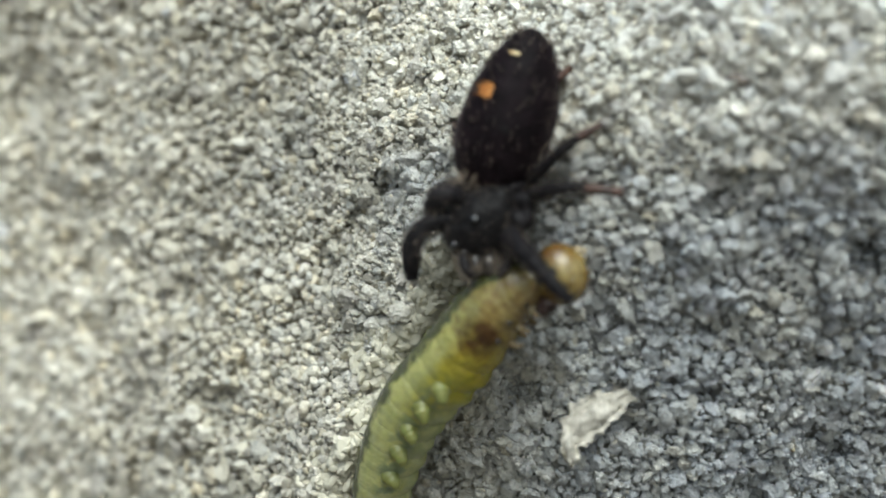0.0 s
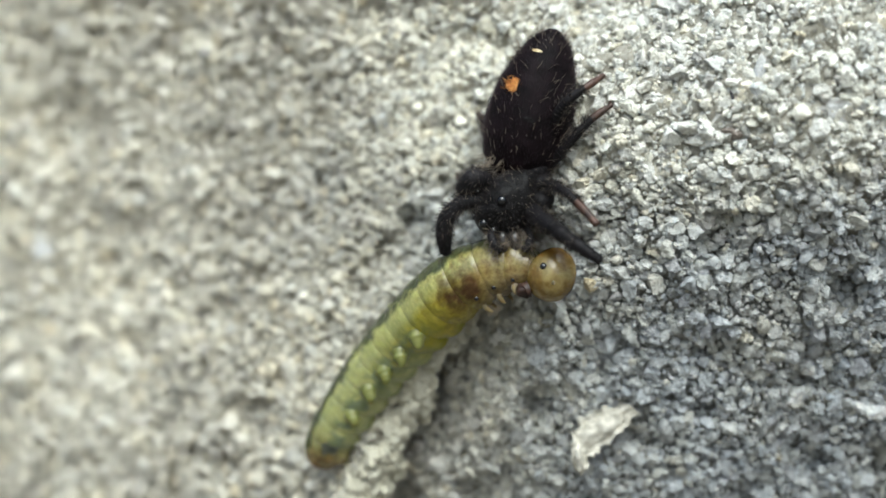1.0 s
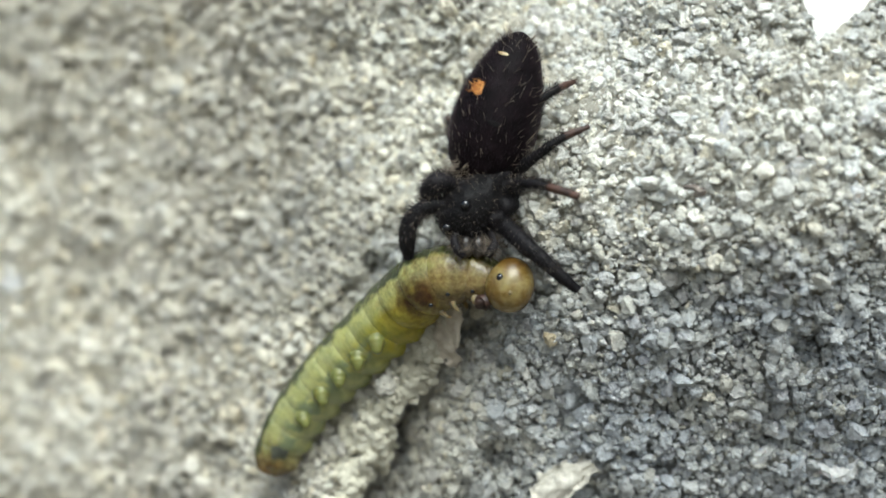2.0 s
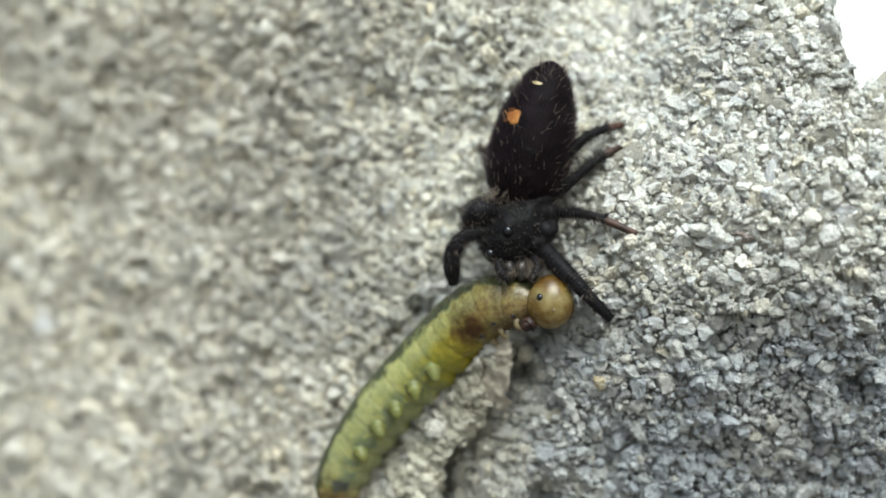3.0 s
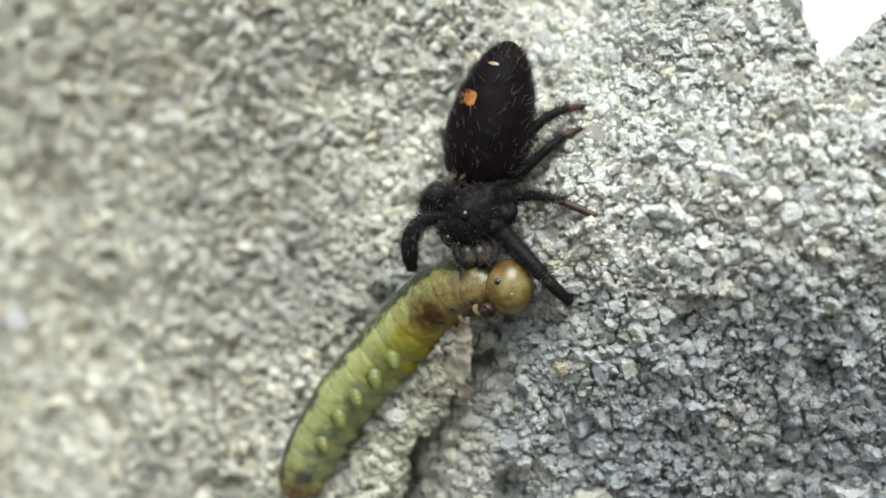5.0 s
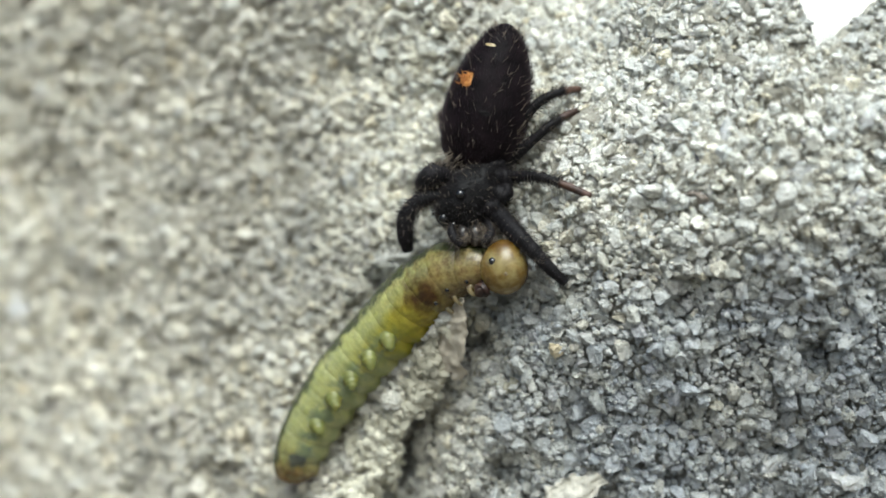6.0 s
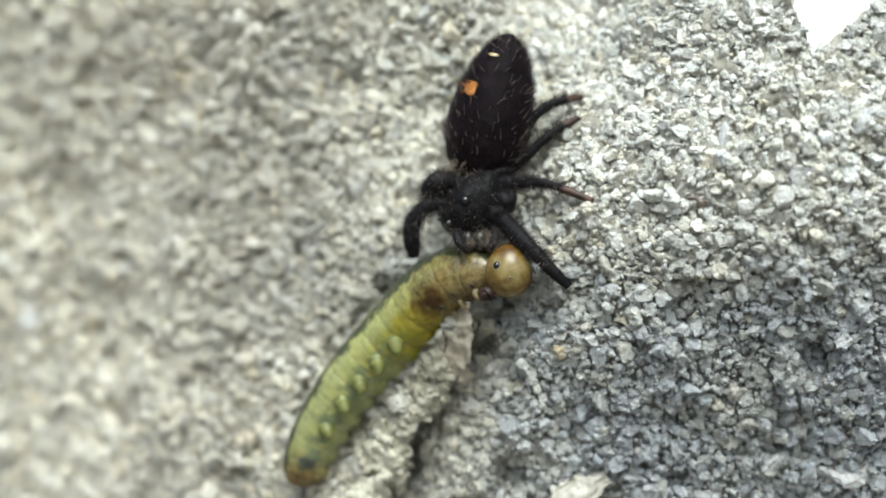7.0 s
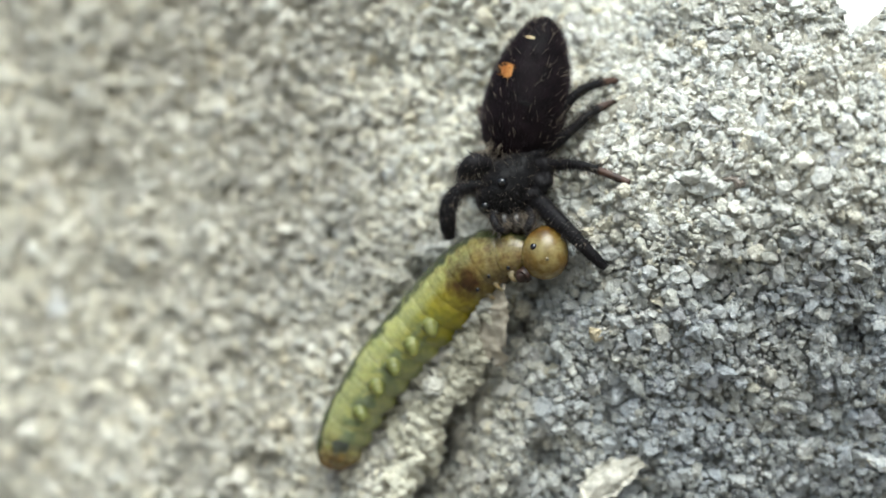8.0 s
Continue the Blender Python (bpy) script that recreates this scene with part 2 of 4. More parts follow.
    bs.inputs["Subsurface Weight"].default_value = 0.5
    bs.inputs["Subsurface Radius"].default_value = (0.0007, 0.0008, 0.0002)
    bs.inputs["Subsurface Scale"].default_value = 1.0
    add = nd.new("ShaderNodeMath"); add.operation = 'MULTIPLY_ADD'
    lk.new(wrinkle.outputs[0], add.inputs[0]); add.inputs[1].default_value = 0.03; lk.new(blot.outputs[0], add.inputs[2])
    bumped(nd, lk, bs, add.outputs[0], 0.4, 0.0001)
    return m


def head_material():
    """Shiny amber capsule, honey-coloured in the middle and browner in clouds, with fine freckles."""
    m, nd, lk, bs = nodes_of("amber_head_capsule")
    cloud = noise_node(nd, lk, 420, 4)
    fleck = noise_node(nd, lk, 2400, 4)
    a = ramp_node(nd, lk, cloud.outputs[0], [(0.38, (0.10, 0.052, 0.010)), (0.5, (0.155, 0.098, 0.022)), (0.62, (0.235, 0.185, 0.07))])
    b = ramp_node(nd, lk, fleck.outputs[0], [(0.35, (0.66, 0.60, 0.52)), (0.6, (1.05, 1.05, 1.05))])
    lk.new(mixed(nd, lk, a.outputs[0], b.outputs[0], 0.8, 'MULTIPLY'), bs.inputs["Base Color"])
    bs.inputs["Roughness"].default_value = 0.27
    bs.inputs["Subsurface Weight"].default_value = 0.2
    bs.inputs["Subsurface Radius"].default_value = (0.0006, 0.0003, 0.0001)
    bs.inputs["Subsurface Scale"].default_value = 1.0
    bumped(nd, lk, bs, fleck.outputs[0], 0.35, 0.00004)
    return m


def glow_material():
    m, nd, lk, bs = nodes_of("hazy_sky")
    n = noise_node(nd, lk, 0.03, 2)
    r = ramp_node(nd, lk, n.outputs[0], [(0.35, (1.0, 0.93, 0.78)), (0.6, (1.0, 0.98, 0.92))])
    bs.inputs["Base Color"].default_value = (0, 0, 0, 1)
    lk.new(r.outputs[0], bs.inputs["Emission Color"])
    bs.inputs["Emission Strength"].default_value = 1.1
    return m


def mortar_material(name, scale, bump, depth):
    """Crumbly mortar with shade put into its colour: dull at the top of the lip, brighter further down, in uneven
    clouds.
    """
    m, nd, lk, bs = nodes_of(name)
    place = nd.new("ShaderNodeNewGeometry").outputs["Position"]
    n = noise_node(nd, lk, scale, 5, place)
    c = ramp_node(nd, lk, n.outputs[0], [(0.32, (0.29, 0.275, 0.21)), (0.68, (0.48, 0.46, 0.37))])
    axes = nd.new("ShaderNodeSeparateXYZ")
    lk.new(place, axes.inputs[0])
    down = nd.new("ShaderNodeMapRange")
    lk.new(axes.outputs[2], down.inputs[0])
    down.inputs[1].default_value, down.inputs[2].default_value = -0.007, -0.014
    cloud = noise_node(nd, lk, 500, 3, place)
    # height plus cloud noise drives the painted shade, not a second material
    lime = nd.new("ShaderNodeMath"); lime.operation = 'MULTIPLY_ADD'
    lk.new(cloud.outputs[0], lime.inputs[0]); lime.inputs[1].default_value = 0.6; lk.new(down.outputs[0], lime.inputs[2])
    # upper lip darkened as if shaded, lower lip brightened as if lit
    white = ramp_node(nd, lk, lime.outputs[0], [(0.3, (0.78, 0.77, 0.75)), (1.2, (1.32, 1.32, 1.32))])
    lk.new(mixed(nd, lk, c.outputs[0], white.outputs[0], 1.0, 'MULTIPLY'), bs.inputs["Base Color"])
    bs.inputs["Roughness"].default_value, bs.inputs["Specular IOR Level"].default_value = 0.9, 0.3
    bumped(nd, lk, bs, n.outputs[0], bump, depth)
    return m


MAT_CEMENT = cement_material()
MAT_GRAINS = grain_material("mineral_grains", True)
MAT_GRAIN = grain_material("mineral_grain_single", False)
MAT_CRUST = mortar_material("pale_mortar", 900, 0.9, 0.0003)
MAT_CRUMB = mortar_material("mortar_crumb", 420, 0.7, 0.0002)
MAT_FLAP = plain_material("mortar_skin", (0.29, 0.25, 0.19), (0.47, 0.42, 0.33), 900, 0.75, 0.7, 0.00015, 0.35)
MAT_FLAKE = plain_material("dry_lime", (0.36, 0.34, 0.28), (0.62, 0.59, 0.51), 1300, 0.85, 0.9, 0.0002, 0.3)
MAT_YELLOW = plain_material("ochre_stone", (0.33, 0.27, 0.165), (0.54, 0.47, 0.32), 1500, 0.7, 0.6, 0.0001)
MAT_QUARTZ = plain_material("milky_quartz", (0.42, 0.42, 0.40), (0.66, 0.66, 0.64), 2600, 0.45, 0.9, 0.0002, 0.4, 0.1)
MAT_RUST = plain_material("rust_stained_stone", (0.17, 0.135, 0.11), (0.36, 0.32, 0.28), 1800, 0.8, 0.6, 0.0001)
MAT_SPLINTER = plain_material("black_splinter", (0.02, 0.02, 0.025), (0.06, 0.055, 0.06), 1800, 0.6, 0.6, 0.00008)
MAT_BLACK = plain_material("black_cuticle", (0.002, 0.0012, 0.0015), (0.009, 0.005, 0.0065), 1400, 0.6, 0.8, 0.00006, 0.08)
MAT_CARAPACE = plain_material("black_carapace", (0.002, 0.0018, 0.0018), (0.009, 0.008, 0.008), 2200, 0.5, 0.9, 0.00006, 0.12)
MAT_LEG = plain_material("black_leg_cuticle", (0.003, 0.0027, 0.003), (0.013, 0.011, 0.012), 900, 0.6, 0.8, 0.00005, 0.15)
MAT_TARSUS = plain_material("brown_tarsus", (0.008, 0.005, 0.004), (0.080, 0.038, 0.024), 1000, 0.5, 0.8, 0.00005, 0.4)
for furred in (MAT_BLACK, MAT_CARAPACE, MAT_LEG):
    nap = furred.node_tree.nodes["Principled BSDF"].inputs
    nap["Sheen Weight"].default_value, nap["Sheen Roughness"].default_value, nap["Sheen Tint"].default_value = (0.05 if furred is MAT_LEG else 0.14), 0.35, (0.62, 0.46, 0.50, 1)
MAT_FUR = plain_material("dark_fur", (0.006, 0.0045, 0.005), (0.030, 0.021, 0.024), 1200, 0.6, 0.0, 0.0, 0.12)
MAT_CHARFUR = plain_material("charcoal_fuzz", (0.010, 0.009, 0.009), (0.036, 0.032, 0.031), 1500, 0.7, 0.0, 0.0, 0.2)
MAT_PALP = plain_material("bristle", (0.03, 0.024, 0.02), (0.27, 0.215, 0.155), 1600, 0.6, 0.0, 0.0, 0.3)
MAT_GREYFUR = plain_material("grey_fur", (0.12, 0.092, 0.07), (0.34, 0.275, 0.20), 1200, 0.5, 0.0, 0.0, 0.5)
MAT_ORANGE = plain_material("orange_scales", (0.36, 0.12, 0.018), (0.62, 0.29, 0.07), 3500, 0.6, 0.9, 0.00008)
MAT_CREAM = plain_material("cream_scales", (0.55, 0.38, 0.16), (0.85, 0.72, 0.45), 3500, 0.55, 0.6, 0.00005)
MAT_EYE = plain_material("glossy_eye", (0.004, 0.004, 0.004), (0.008, 0.008, 0.009), 800, 0.06, 0.0, 0.0, 0.7)
MAT_FANG = plain_material("brown_chelicera", (0.010, 0.008, 0.007), (0.035, 0.026, 0.020), 1600, 0.35, 0.5, 0.00004)
MAT_SKIN = skin_material()
MAT_SKYGLOW = glow_material()
MAT_HEAD = head_material()
MAT_PROLEG = plain_material("pale_green_proleg", (0.125, 0.135, 0.03), (0.185, 0.19, 0.055), 1200, 0.4, 0.4, 0.00005, 0.5, 0.4)
MAT_CLEAR = plain_material("pale_thoracic_leg", (0.15, 0.115, 0.055), (0.24, 0.19, 0.10), 1200, 0.32, 0.4, 0.00005, 0.5, 0.4)
MAT_GUT = plain_material("dark_gut_spot", (0.03, 0.034, 0.026), (0.075, 0.078, 0.055), 1100, 0.4, 0.4, 0.00004, 0.5, 0.3)
MAT_SOIL = plain_material("bare_soil", (0.07, 0.062, 0.05), (0.15, 0.135, 0.11), 6, 0.95, 0.8, 0.01)

# ---- shape of the broken concrete wall, in millimetres: the height field y(x, z) ----
K = 0.001
RNG = np.random.default_rng(7)
LATTICE = RNG.random((64, 64))


def value_noise(x, z, size, shift=0.0):
    """Smooth noise between -1 and 1 with cells of the given size."""
    u, v = np.asarray(x) / size + shift + 500, np.asarray(z) / size + 1.7 * shift + 500
    i, j = np.floor(u).astype(int), np.floor(v).astype(int)
    a, b = u - i, v - j
    a, b = a * a * (3 - 2 * a), b * b * (3 - 2 * b)
    g = lambda p, q: LATTICE[p % 64, q % 64]
    top = g(i, j) * (1 - a) + g(i + 1, j) * a
    low = g(i, j + 1) * (1 - a) + g(i + 1, j + 1) * a
    return 2 * (top * (1 - b) + low * b) - 1


def cell_relief(x, z, size, seed):
    """Blocky grains packed edge to edge: how far each place is from the joints (0 to 1) and its grain's own random number."""
    u, v = x / size + 300, z / size + 300
    i, j = np.floor(u).astype(int), np.floor(v).astype(int)
    first, second, own = np.full(u.shape, 9.0), np.full(u.shape, 9.0), np.zeros(u.shape)
    for di in (-1, 0, 1):
        for dj in (-1, 0, 1):
            a, b = i + di, j + dj
            cx = a + 0.5 + 0.9 * (LATTICE[(a + seed) % 64, (b * 3 + seed) % 64] - 0.5)
            cz = b + 0.5 + 0.9 * (LATTICE[(a * 5 + 11 + seed) % 64, (b + 29) % 64] - 0.5)
            d = np.hypot(u - cx, v - cz)
            nearer = d < first
            second = np.where(nearer, first, np.minimum(second, d))
            own = np.where(nearer, LATTICE[(a * 7 + seed) % 64, (b * 5 + 3) % 64], own)
            first = np.minimum(first, d)
    return np.clip((second - first) / 0.45, 0, 1), own


def edge_x(z):
    """The worn corner line between the two faces."""
    return np.interp(z, (-40, -18, -14.5, -8, -4.5, -1.9, 4, 10, 20), (-10.2, -5.1, -3.7, -0.7, 0.9, 3.0, 5.0, 6.2, 7.2))


def top_z(x):
    """The broken upper rim, with the chipped notch at its end."""
    base = np.interp(x, (-400, -60, 10, 17.9, 18.85, 19.15, 19.4, 19.8, 20.0, 20.9, 22.1, 22.9, 24.2, 40, 400), (24, 24, 24, 23, 19, 14.0, 13.2, 12.6, 11.4, 11.9, 12.7, 13.4, 14.2, 16, 18))
    return base + 0.25 * value_noise(x, 0 * np.asarray(x), 0.9, 3.0) + 0.16 * value_noise(x, 0 * np.asarray(x), 0.35, 8.0)


def wall_y(x, z, rough=True):
    x, z = np.asarray(x, float), np.asarray(z, float)
    s = x - edge_x(z)
    w = np.interp(z, (-8, -3, 2, 6, 12), (0.45, 0.8, 2.2, 3.2, 3.8))
    back = w * np.logaddexp(0, -s / w)
    y = 50 * (1 - np.exp(-back / 45)) * (1 - 0.10 * np.clip((z + 2) / 20, 0, 1))
    y = y - 3.5 * (1 - np.exp(-np.maximum(s, 0) / 7)) + 0.4
    y = y + (1 - 0.45 * np.clip((0.5 - s) / 2.5, 0, 1)) * np.interp(z, (-60, -13, -8, -5, -3, -2, -1, 1, 100), (26, 5.3, 3.3, 2.05, 1.0, 0.45, 0.12, 0, 0))
    y = y + 0.034 * np.maximum(0, z - 1) ** 2 * (s > -6) * np.clip((s + 6) / 8, 0, 1) * np.clip((18 - x) / 9, 0.4, 1)
    y = y - 2.2 * np.clip((x - 9) / 9, 0, 1) * np.clip((z + 2) / 8, 0, 1)
    low = np.clip((-0.9 - z) / 1.8, 0, 1)
    hollow = np.exp(-((z + 4.4) / 2.6) ** 2)
    y = y + low * (1.7 + 0.06 * np.clip(-z, 0, 14)) * np.exp(-(np.maximum(s - 0.9, 0) / 2.6) ** 2) * (s > -0.3) * np.clip((s + 0.3) / 0.9, 0, 1)
    crack = np.clip(0.55 + 0.85 * value_noise(z, 0 * z, 2.3, 19.0), 0.08, 1.2)
    y = y + low * (1.7 + 2.4 * hollow) * crack * np.exp(-((s - 0.9 - 1.0 * hollow - 0.8 * value_noise(z, 0 * z, 1.6, 3.0)) / (0.7 + 0.35 * value_noise(z, 0 * z, 1.1, 8.0))) ** 2)
    y = y + 1.1 * np.exp(-((x + 29.5 + 0.45 * z) / 2.6) ** 2)
    if rough:
        y = y + 0.55 * value_noise(x, z, 6.0) + 0.34 * value_noise(x, z, 2.1, 5.0) + 0.24 * value_noise(x, z, 1.0, 9.0) + 0.12 * value_noise(x, z, 0.45, 13.0)
        pit = value_noise(x, z, 1.9, 17.0) * 0.6 + value_noise(x, z, 3.4, 41.0) * 0.6
        y = y + (1.0 + 0.5 * np.clip(-z / 3, 0, 1)) * np.clip((pit - 0.3 + 0.04 * np.clip(-z / 3, 0, 1)) / 0.35, 0, 1) * np.clip((s + 25) / 15, 0.35, 0.9) * (1 - 0.75 * np.clip((z + 1) / 4, 0, 1) * np.clip((x + 2) / 6, 0.3, 1))
    y = y + 0.7 * np.maximum(0, z - (top_z(x) - 0.6)) ** 2
    return y


def wall_normal(x, z, step=0.5):
    hx = (wall_y(x + step, z) - wall_y(x - step, z)) / (2 * step)
    hz = (wall_y(x, z + step) - wall_y(x, z - step)) / (2 * step)
    n = np.stack([hx, -np.ones_like(hx), hz], -1)
    return n / np.linalg.norm(n, axis=-1, keepdims=True)


def mesh_object(name, verts, faces, material, parent=None, smooth=True, label=""):
    me = bpy.data.meshes.new(name)
    me.from_pydata([tuple(v) for v in verts], [], faces)
    me.materials.append(material)
    me.polygons.foreach_set("use_smooth", [smooth] * len(me.polygons))
    me.update()
    ob = new(name, me)
    if parent is not None:
        ob.parent = parent
    return tagged(ob, label)


def part(name, bm, material, parent, label="", smooth=True):
    """Links a bmesh as one mesh object under a thing or a part."""
    me = bpy.data.meshes.new(name)
    bm.to_mesh(me)
    bm.free()
    me.materials.append(material)
    me.polygons.foreach_set("use_smooth", [smooth] * len(me.polygons))
    ob = new(name, me)
    if parent is not None:
        ob.parent = parent
    return tagged(ob, label)


def big_mesh(name, verts, tris, material, smooth=False):
    """A mesh from arrays of vertices and triangles."""
    me = bpy.data.meshes.new(name)
    me.vertices.add(len(verts))
    me.vertices.foreach_set("co", np.ascontiguousarray(verts, dtype=np.float32).ravel())
    me.loops.add(tris.size)
    me.loops.foreach_set("vertex_index", np.ascontiguousarray(tris, dtype=np.int32).ravel())
    me.polygons.add(len(tris))
    me.polygons.foreach_set("loop_start", np.arange(0, tris.size, 3, dtype=np.int32))
    me.polygons.foreach_set("use_smooth", np.full(len(tris), smooth))
    me.materials.append(material)
    me.update(calc_edges=True)
    return new(name, me)


def build_wall():
    def spread(lo, hi, step, ends):
        inner = list(np.arange(lo, hi + 1e-6, step))
        before = [v for v in ends if v < lo]
        after = [v for v in ends if v > hi]
        return np.array(before + inner + after)
    xs = np.concatenate([spread(-52, -9.01, 0.3, (-190, -150, -120, -95, -78, -66, -58)), np.arange(-9, 38, 0.16), np.array([39, 42, 48, 58, 75, 100, 140, 200])])
    vs = spread(-27, 1.0, 0.17, (-170, -130, -95, -70, -52, -40, -32))
    # rows run from the ground up to the rim, the last ones over the rim and back
    rel = np.concatenate([vs[vs <= 0], np.linspace(0, 1, 120)[1:]])
    grid = []
    for r in rel:
        z = r * np.ones_like(xs) if r <= 0 else r * top_z(xs)
        warp_x, warp_z = xs + 0.16 * value_noise(xs, z, 0.7, 21.0), z + 0.16 * value_noise(xs, z, 0.7, 27.0)
        joint_a, own_a = cell_relief(warp_x, warp_z, 1.15, 4)
        joint_b, own_b = cell_relief(warp_x, warp_z, 0.5, 9)
        relief = 0.30 * np.sqrt(joint_a) * (0.3 + own_a) + 0.26 * np.sqrt(joint_b) * (0.3 + own_b) + 0.06 * value_noise(xs, z, 0.22, 31.0)
        bed = 0.58 - 0.20 * np.clip((z + 1) / 4, 0, 1) * np.clip((xs + 4) / 8, 0, 1)
        grid.append(np.stack([xs, wall_y(xs, z) + bed - relief, z], -1))
    for depth in (1.0, 3.0, 8.0, 20.0, 60.0, 150.0):
        last = grid[len(rel) - 1]
        grid.append(np.stack([xs, np.maximum(last[:, 1] + depth, 0), last[:, 2] + 0.2 * value_noise(xs, 0 * xs + depth, 3.0) - 0.8 * depth], -1))
    g = np.array(grid)
    rows, cols = g.shape[:2]
    side_a, side_b = g[:, :1].copy(), g[:, -1:].copy()
    side_a[..., 1], side_b[..., 1] = 190, 190
    g = np.concatenate([side_a, g, side_b], 1)
    cols += 2
    idx = np.arange(rows * cols).reshape(rows, cols)
    a, b, c, d = idx[:-1, :-1].ravel(), idx[:-1, 1:].ravel(), idx[1:, 1:].ravel(), idx[1:, :-1].ravel()
    tris = np.concatenate([np.stack([a, b, c], -1), np.stack([a, c, d], -1)])
    verts = g.reshape(-1, 3) * K
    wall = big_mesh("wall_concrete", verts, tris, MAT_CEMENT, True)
    return tagged(wall, "rough grey concrete wall with a broken corner and chipped rim", "wall", kind="structure")


def rock_shapes(count, seed, level):
    """Unit stones: faceted, uneven lumps."""
    r = np.random.default_rng(seed)
    shapes = []
    for turn in range(count):
        bm = bmesh.new()
        bmesh.ops.create_icosphere(bm, subdivisions=level, radius=1.0)
        v = np.array([p.co[:] for p in bm.verts])
        t = np.array([[p.index for p in f.verts] for f in bm.faces])
        bm.free()
        for _ in range(8):
            n = r.normal(size=3)
            n /= np.linalg.norm(n)
            cut = r.uniform(0.42, 0.78)
            over = np.maximum(v @ n - cut, 0)
            v = v - over[:, None] * n
        v = v * r.uniform(0.75, 1.35, 3)
        lump = np.array([noise.noise(Vector(p) * 2.6 + Vector((seed, turn, 0))) for p in v]) * 0.20 + np.array([noise.noise(Vector(p) * 4.5 + Vector((turn, 0, seed))) for p in v]) * 0.20
        if level > 2:
            lump = lump + np.array([noise.noise(Vector(p) * 9.0 + Vector((turn, seed, 0))) for p in v]) * 0.13
        v = v * (1 + lump)[:, None]
        shapes.append((v, t))
    return shapes


def turns(r, n):
    q = r.normal(size=(n, 4))
    q /= np.linalg.norm(q, axis=1, keepdims=True)
    w, x, y, z = q.T
    return np.stack([1 - 2 * (y * y + z * z), 2 * (x * y - w * z), 2 * (x * z + w * y), 2 * (x * y + w * z), 1 - 2 * (x * x + z * z), 2 * (y * z - w * x),
                     2 * (x * z - w * y), 2 * (y * z + w * x), 1 - 2 * (x * x + y * y)], -1).reshape(-1, 3, 3), q


def scatter(r, tries, sizes, spacing, box, taken=None):
    """Stones thrown on the wall, none nearer to another than spacing lets it: rows of x, z, radius."""
    x0, x1, z0, z1 = box
    xs, zs = r.uniform(x0, x1, tries), r.uniform(z0, z1, tries)
    rad = sizes(r, tries)
    slope = np.sqrt(1 + ((wall_y(xs + 0.6, zs, False) - wall_y(xs - 0.6, zs, False)) / 1.2) ** 2)
    side = xs - edge_x(zs)
    lip = (zs < -3.2) & (side > np.interp(zs, (-11, -8), (-2.4, -1.0))) & (side < 0.6)
    keep = (zs < top_z(xs) - 0.1) & (r.random(tries) < slope / 2.2) & ~lip
    xs, zs, rad, slope = xs[keep], zs[keep], rad[keep], slope[keep]
    ys = wall_y(xs, zs)
    cells = taken if taken is not None else {}
    out = []
    for x, y, z, q in zip(xs.tolist(), ys.tolist(), zs.tolist(), rad.tolist()):
        cx, cy, cz = int(x // 1.6), int(y // 1.6), int(z // 1.6)
        free = True
        for i in (cx - 1, cx, cx + 1):
            for j in (cy - 1, cy, cy + 1):
                for k in (cz - 1, cz, cz + 1):
                    for px, py, pz, pq in cells.get((i, j, k), ()):
                        if (x - px) ** 2 + (y - py) ** 2 + (z - pz) ** 2 < (spacing * (q + pq)) ** 2:
                            free = False
                            break
                    if not free:
                        break
                if not free:
                    break
            if not free:
                break
        if free:
            cells.setdefault((cx, cy, cz), []).append((x, y, z, q))
            out.append((x, z, q))
    return np.array(out), cells


def lay_stones(name, stones, shapes, seed, sink, label, smooth=False):
    r = np.random.default_rng(seed)
    n = len(stones)
    rot, _ = turns(r, n)
    x, z, q = stones.T
    centre = np.stack([x, wall_y(x, z), z], -1) + wall_normal(x, z) * (q * sink)[:, None]
    kind = r.integers(0, len(shapes), n)
    verts, tris, at = [], [], 0
    for k, (v, t) in enumerate(shapes):
        m = np.where(kind == k)[0]
        if not len(m):
            continue
        p = np.einsum('nij,vj->nvi', rot[m], v) * q[m][:, None, None] + centre[m][:, None, :]
        verts.append(p.reshape(-1, 3))
        tris.append((t[None] + at + (np.arange(len(m)) * len(v))[:, None, None]).reshape(-1, 3))
        at += len(m) * len(v)
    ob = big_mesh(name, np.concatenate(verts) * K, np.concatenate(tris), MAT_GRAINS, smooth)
    # places on the grains' outer sides, where finer sand sticks
    spots = np.concatenate(verts)
    spots = spots[r.permutation(len(spots))]
    out = spots[:, 1] < wall_y(spots[:, 0], spots[:, 2]) + 0.1
    return tagged(ob, label, "grit", kind="stuff"), spots[out]


def lay_sand(spots, seed):
    """Fine sand stuck on the grains and in the joints."""
    r = np.random.default_rng(seed)
    shapes = rock_shapes(12, 61, 1)
    size = 0.07 + 0.13 * r.random(len(spots)) ** 2
    rot, _ = turns(r, len(spots))
    verts, tris, at = [], [], 0
    for k, (v, t) in enumerate(shapes):
        m = np.arange(k, len(spots), len(shapes))
        verts.append((np.einsum('nij,vj->nvi', rot[m], v) * size[m][:, None, None] + spots[m][:, None, :]).reshape(-1, 3))
        tris.append((t[None] + at + (np.arange(len(m)) * len(v))[:, None, None]).reshape(-1, 3))
        at += len(m) * len(v)
    ob = big_mesh("sand", np.concatenate(verts) * K, np.concatenate(tris), MAT_GRAINS)
    return tagged(ob, "pale fine sand stuck over the grains of the concrete", "sand", kind="stuff")


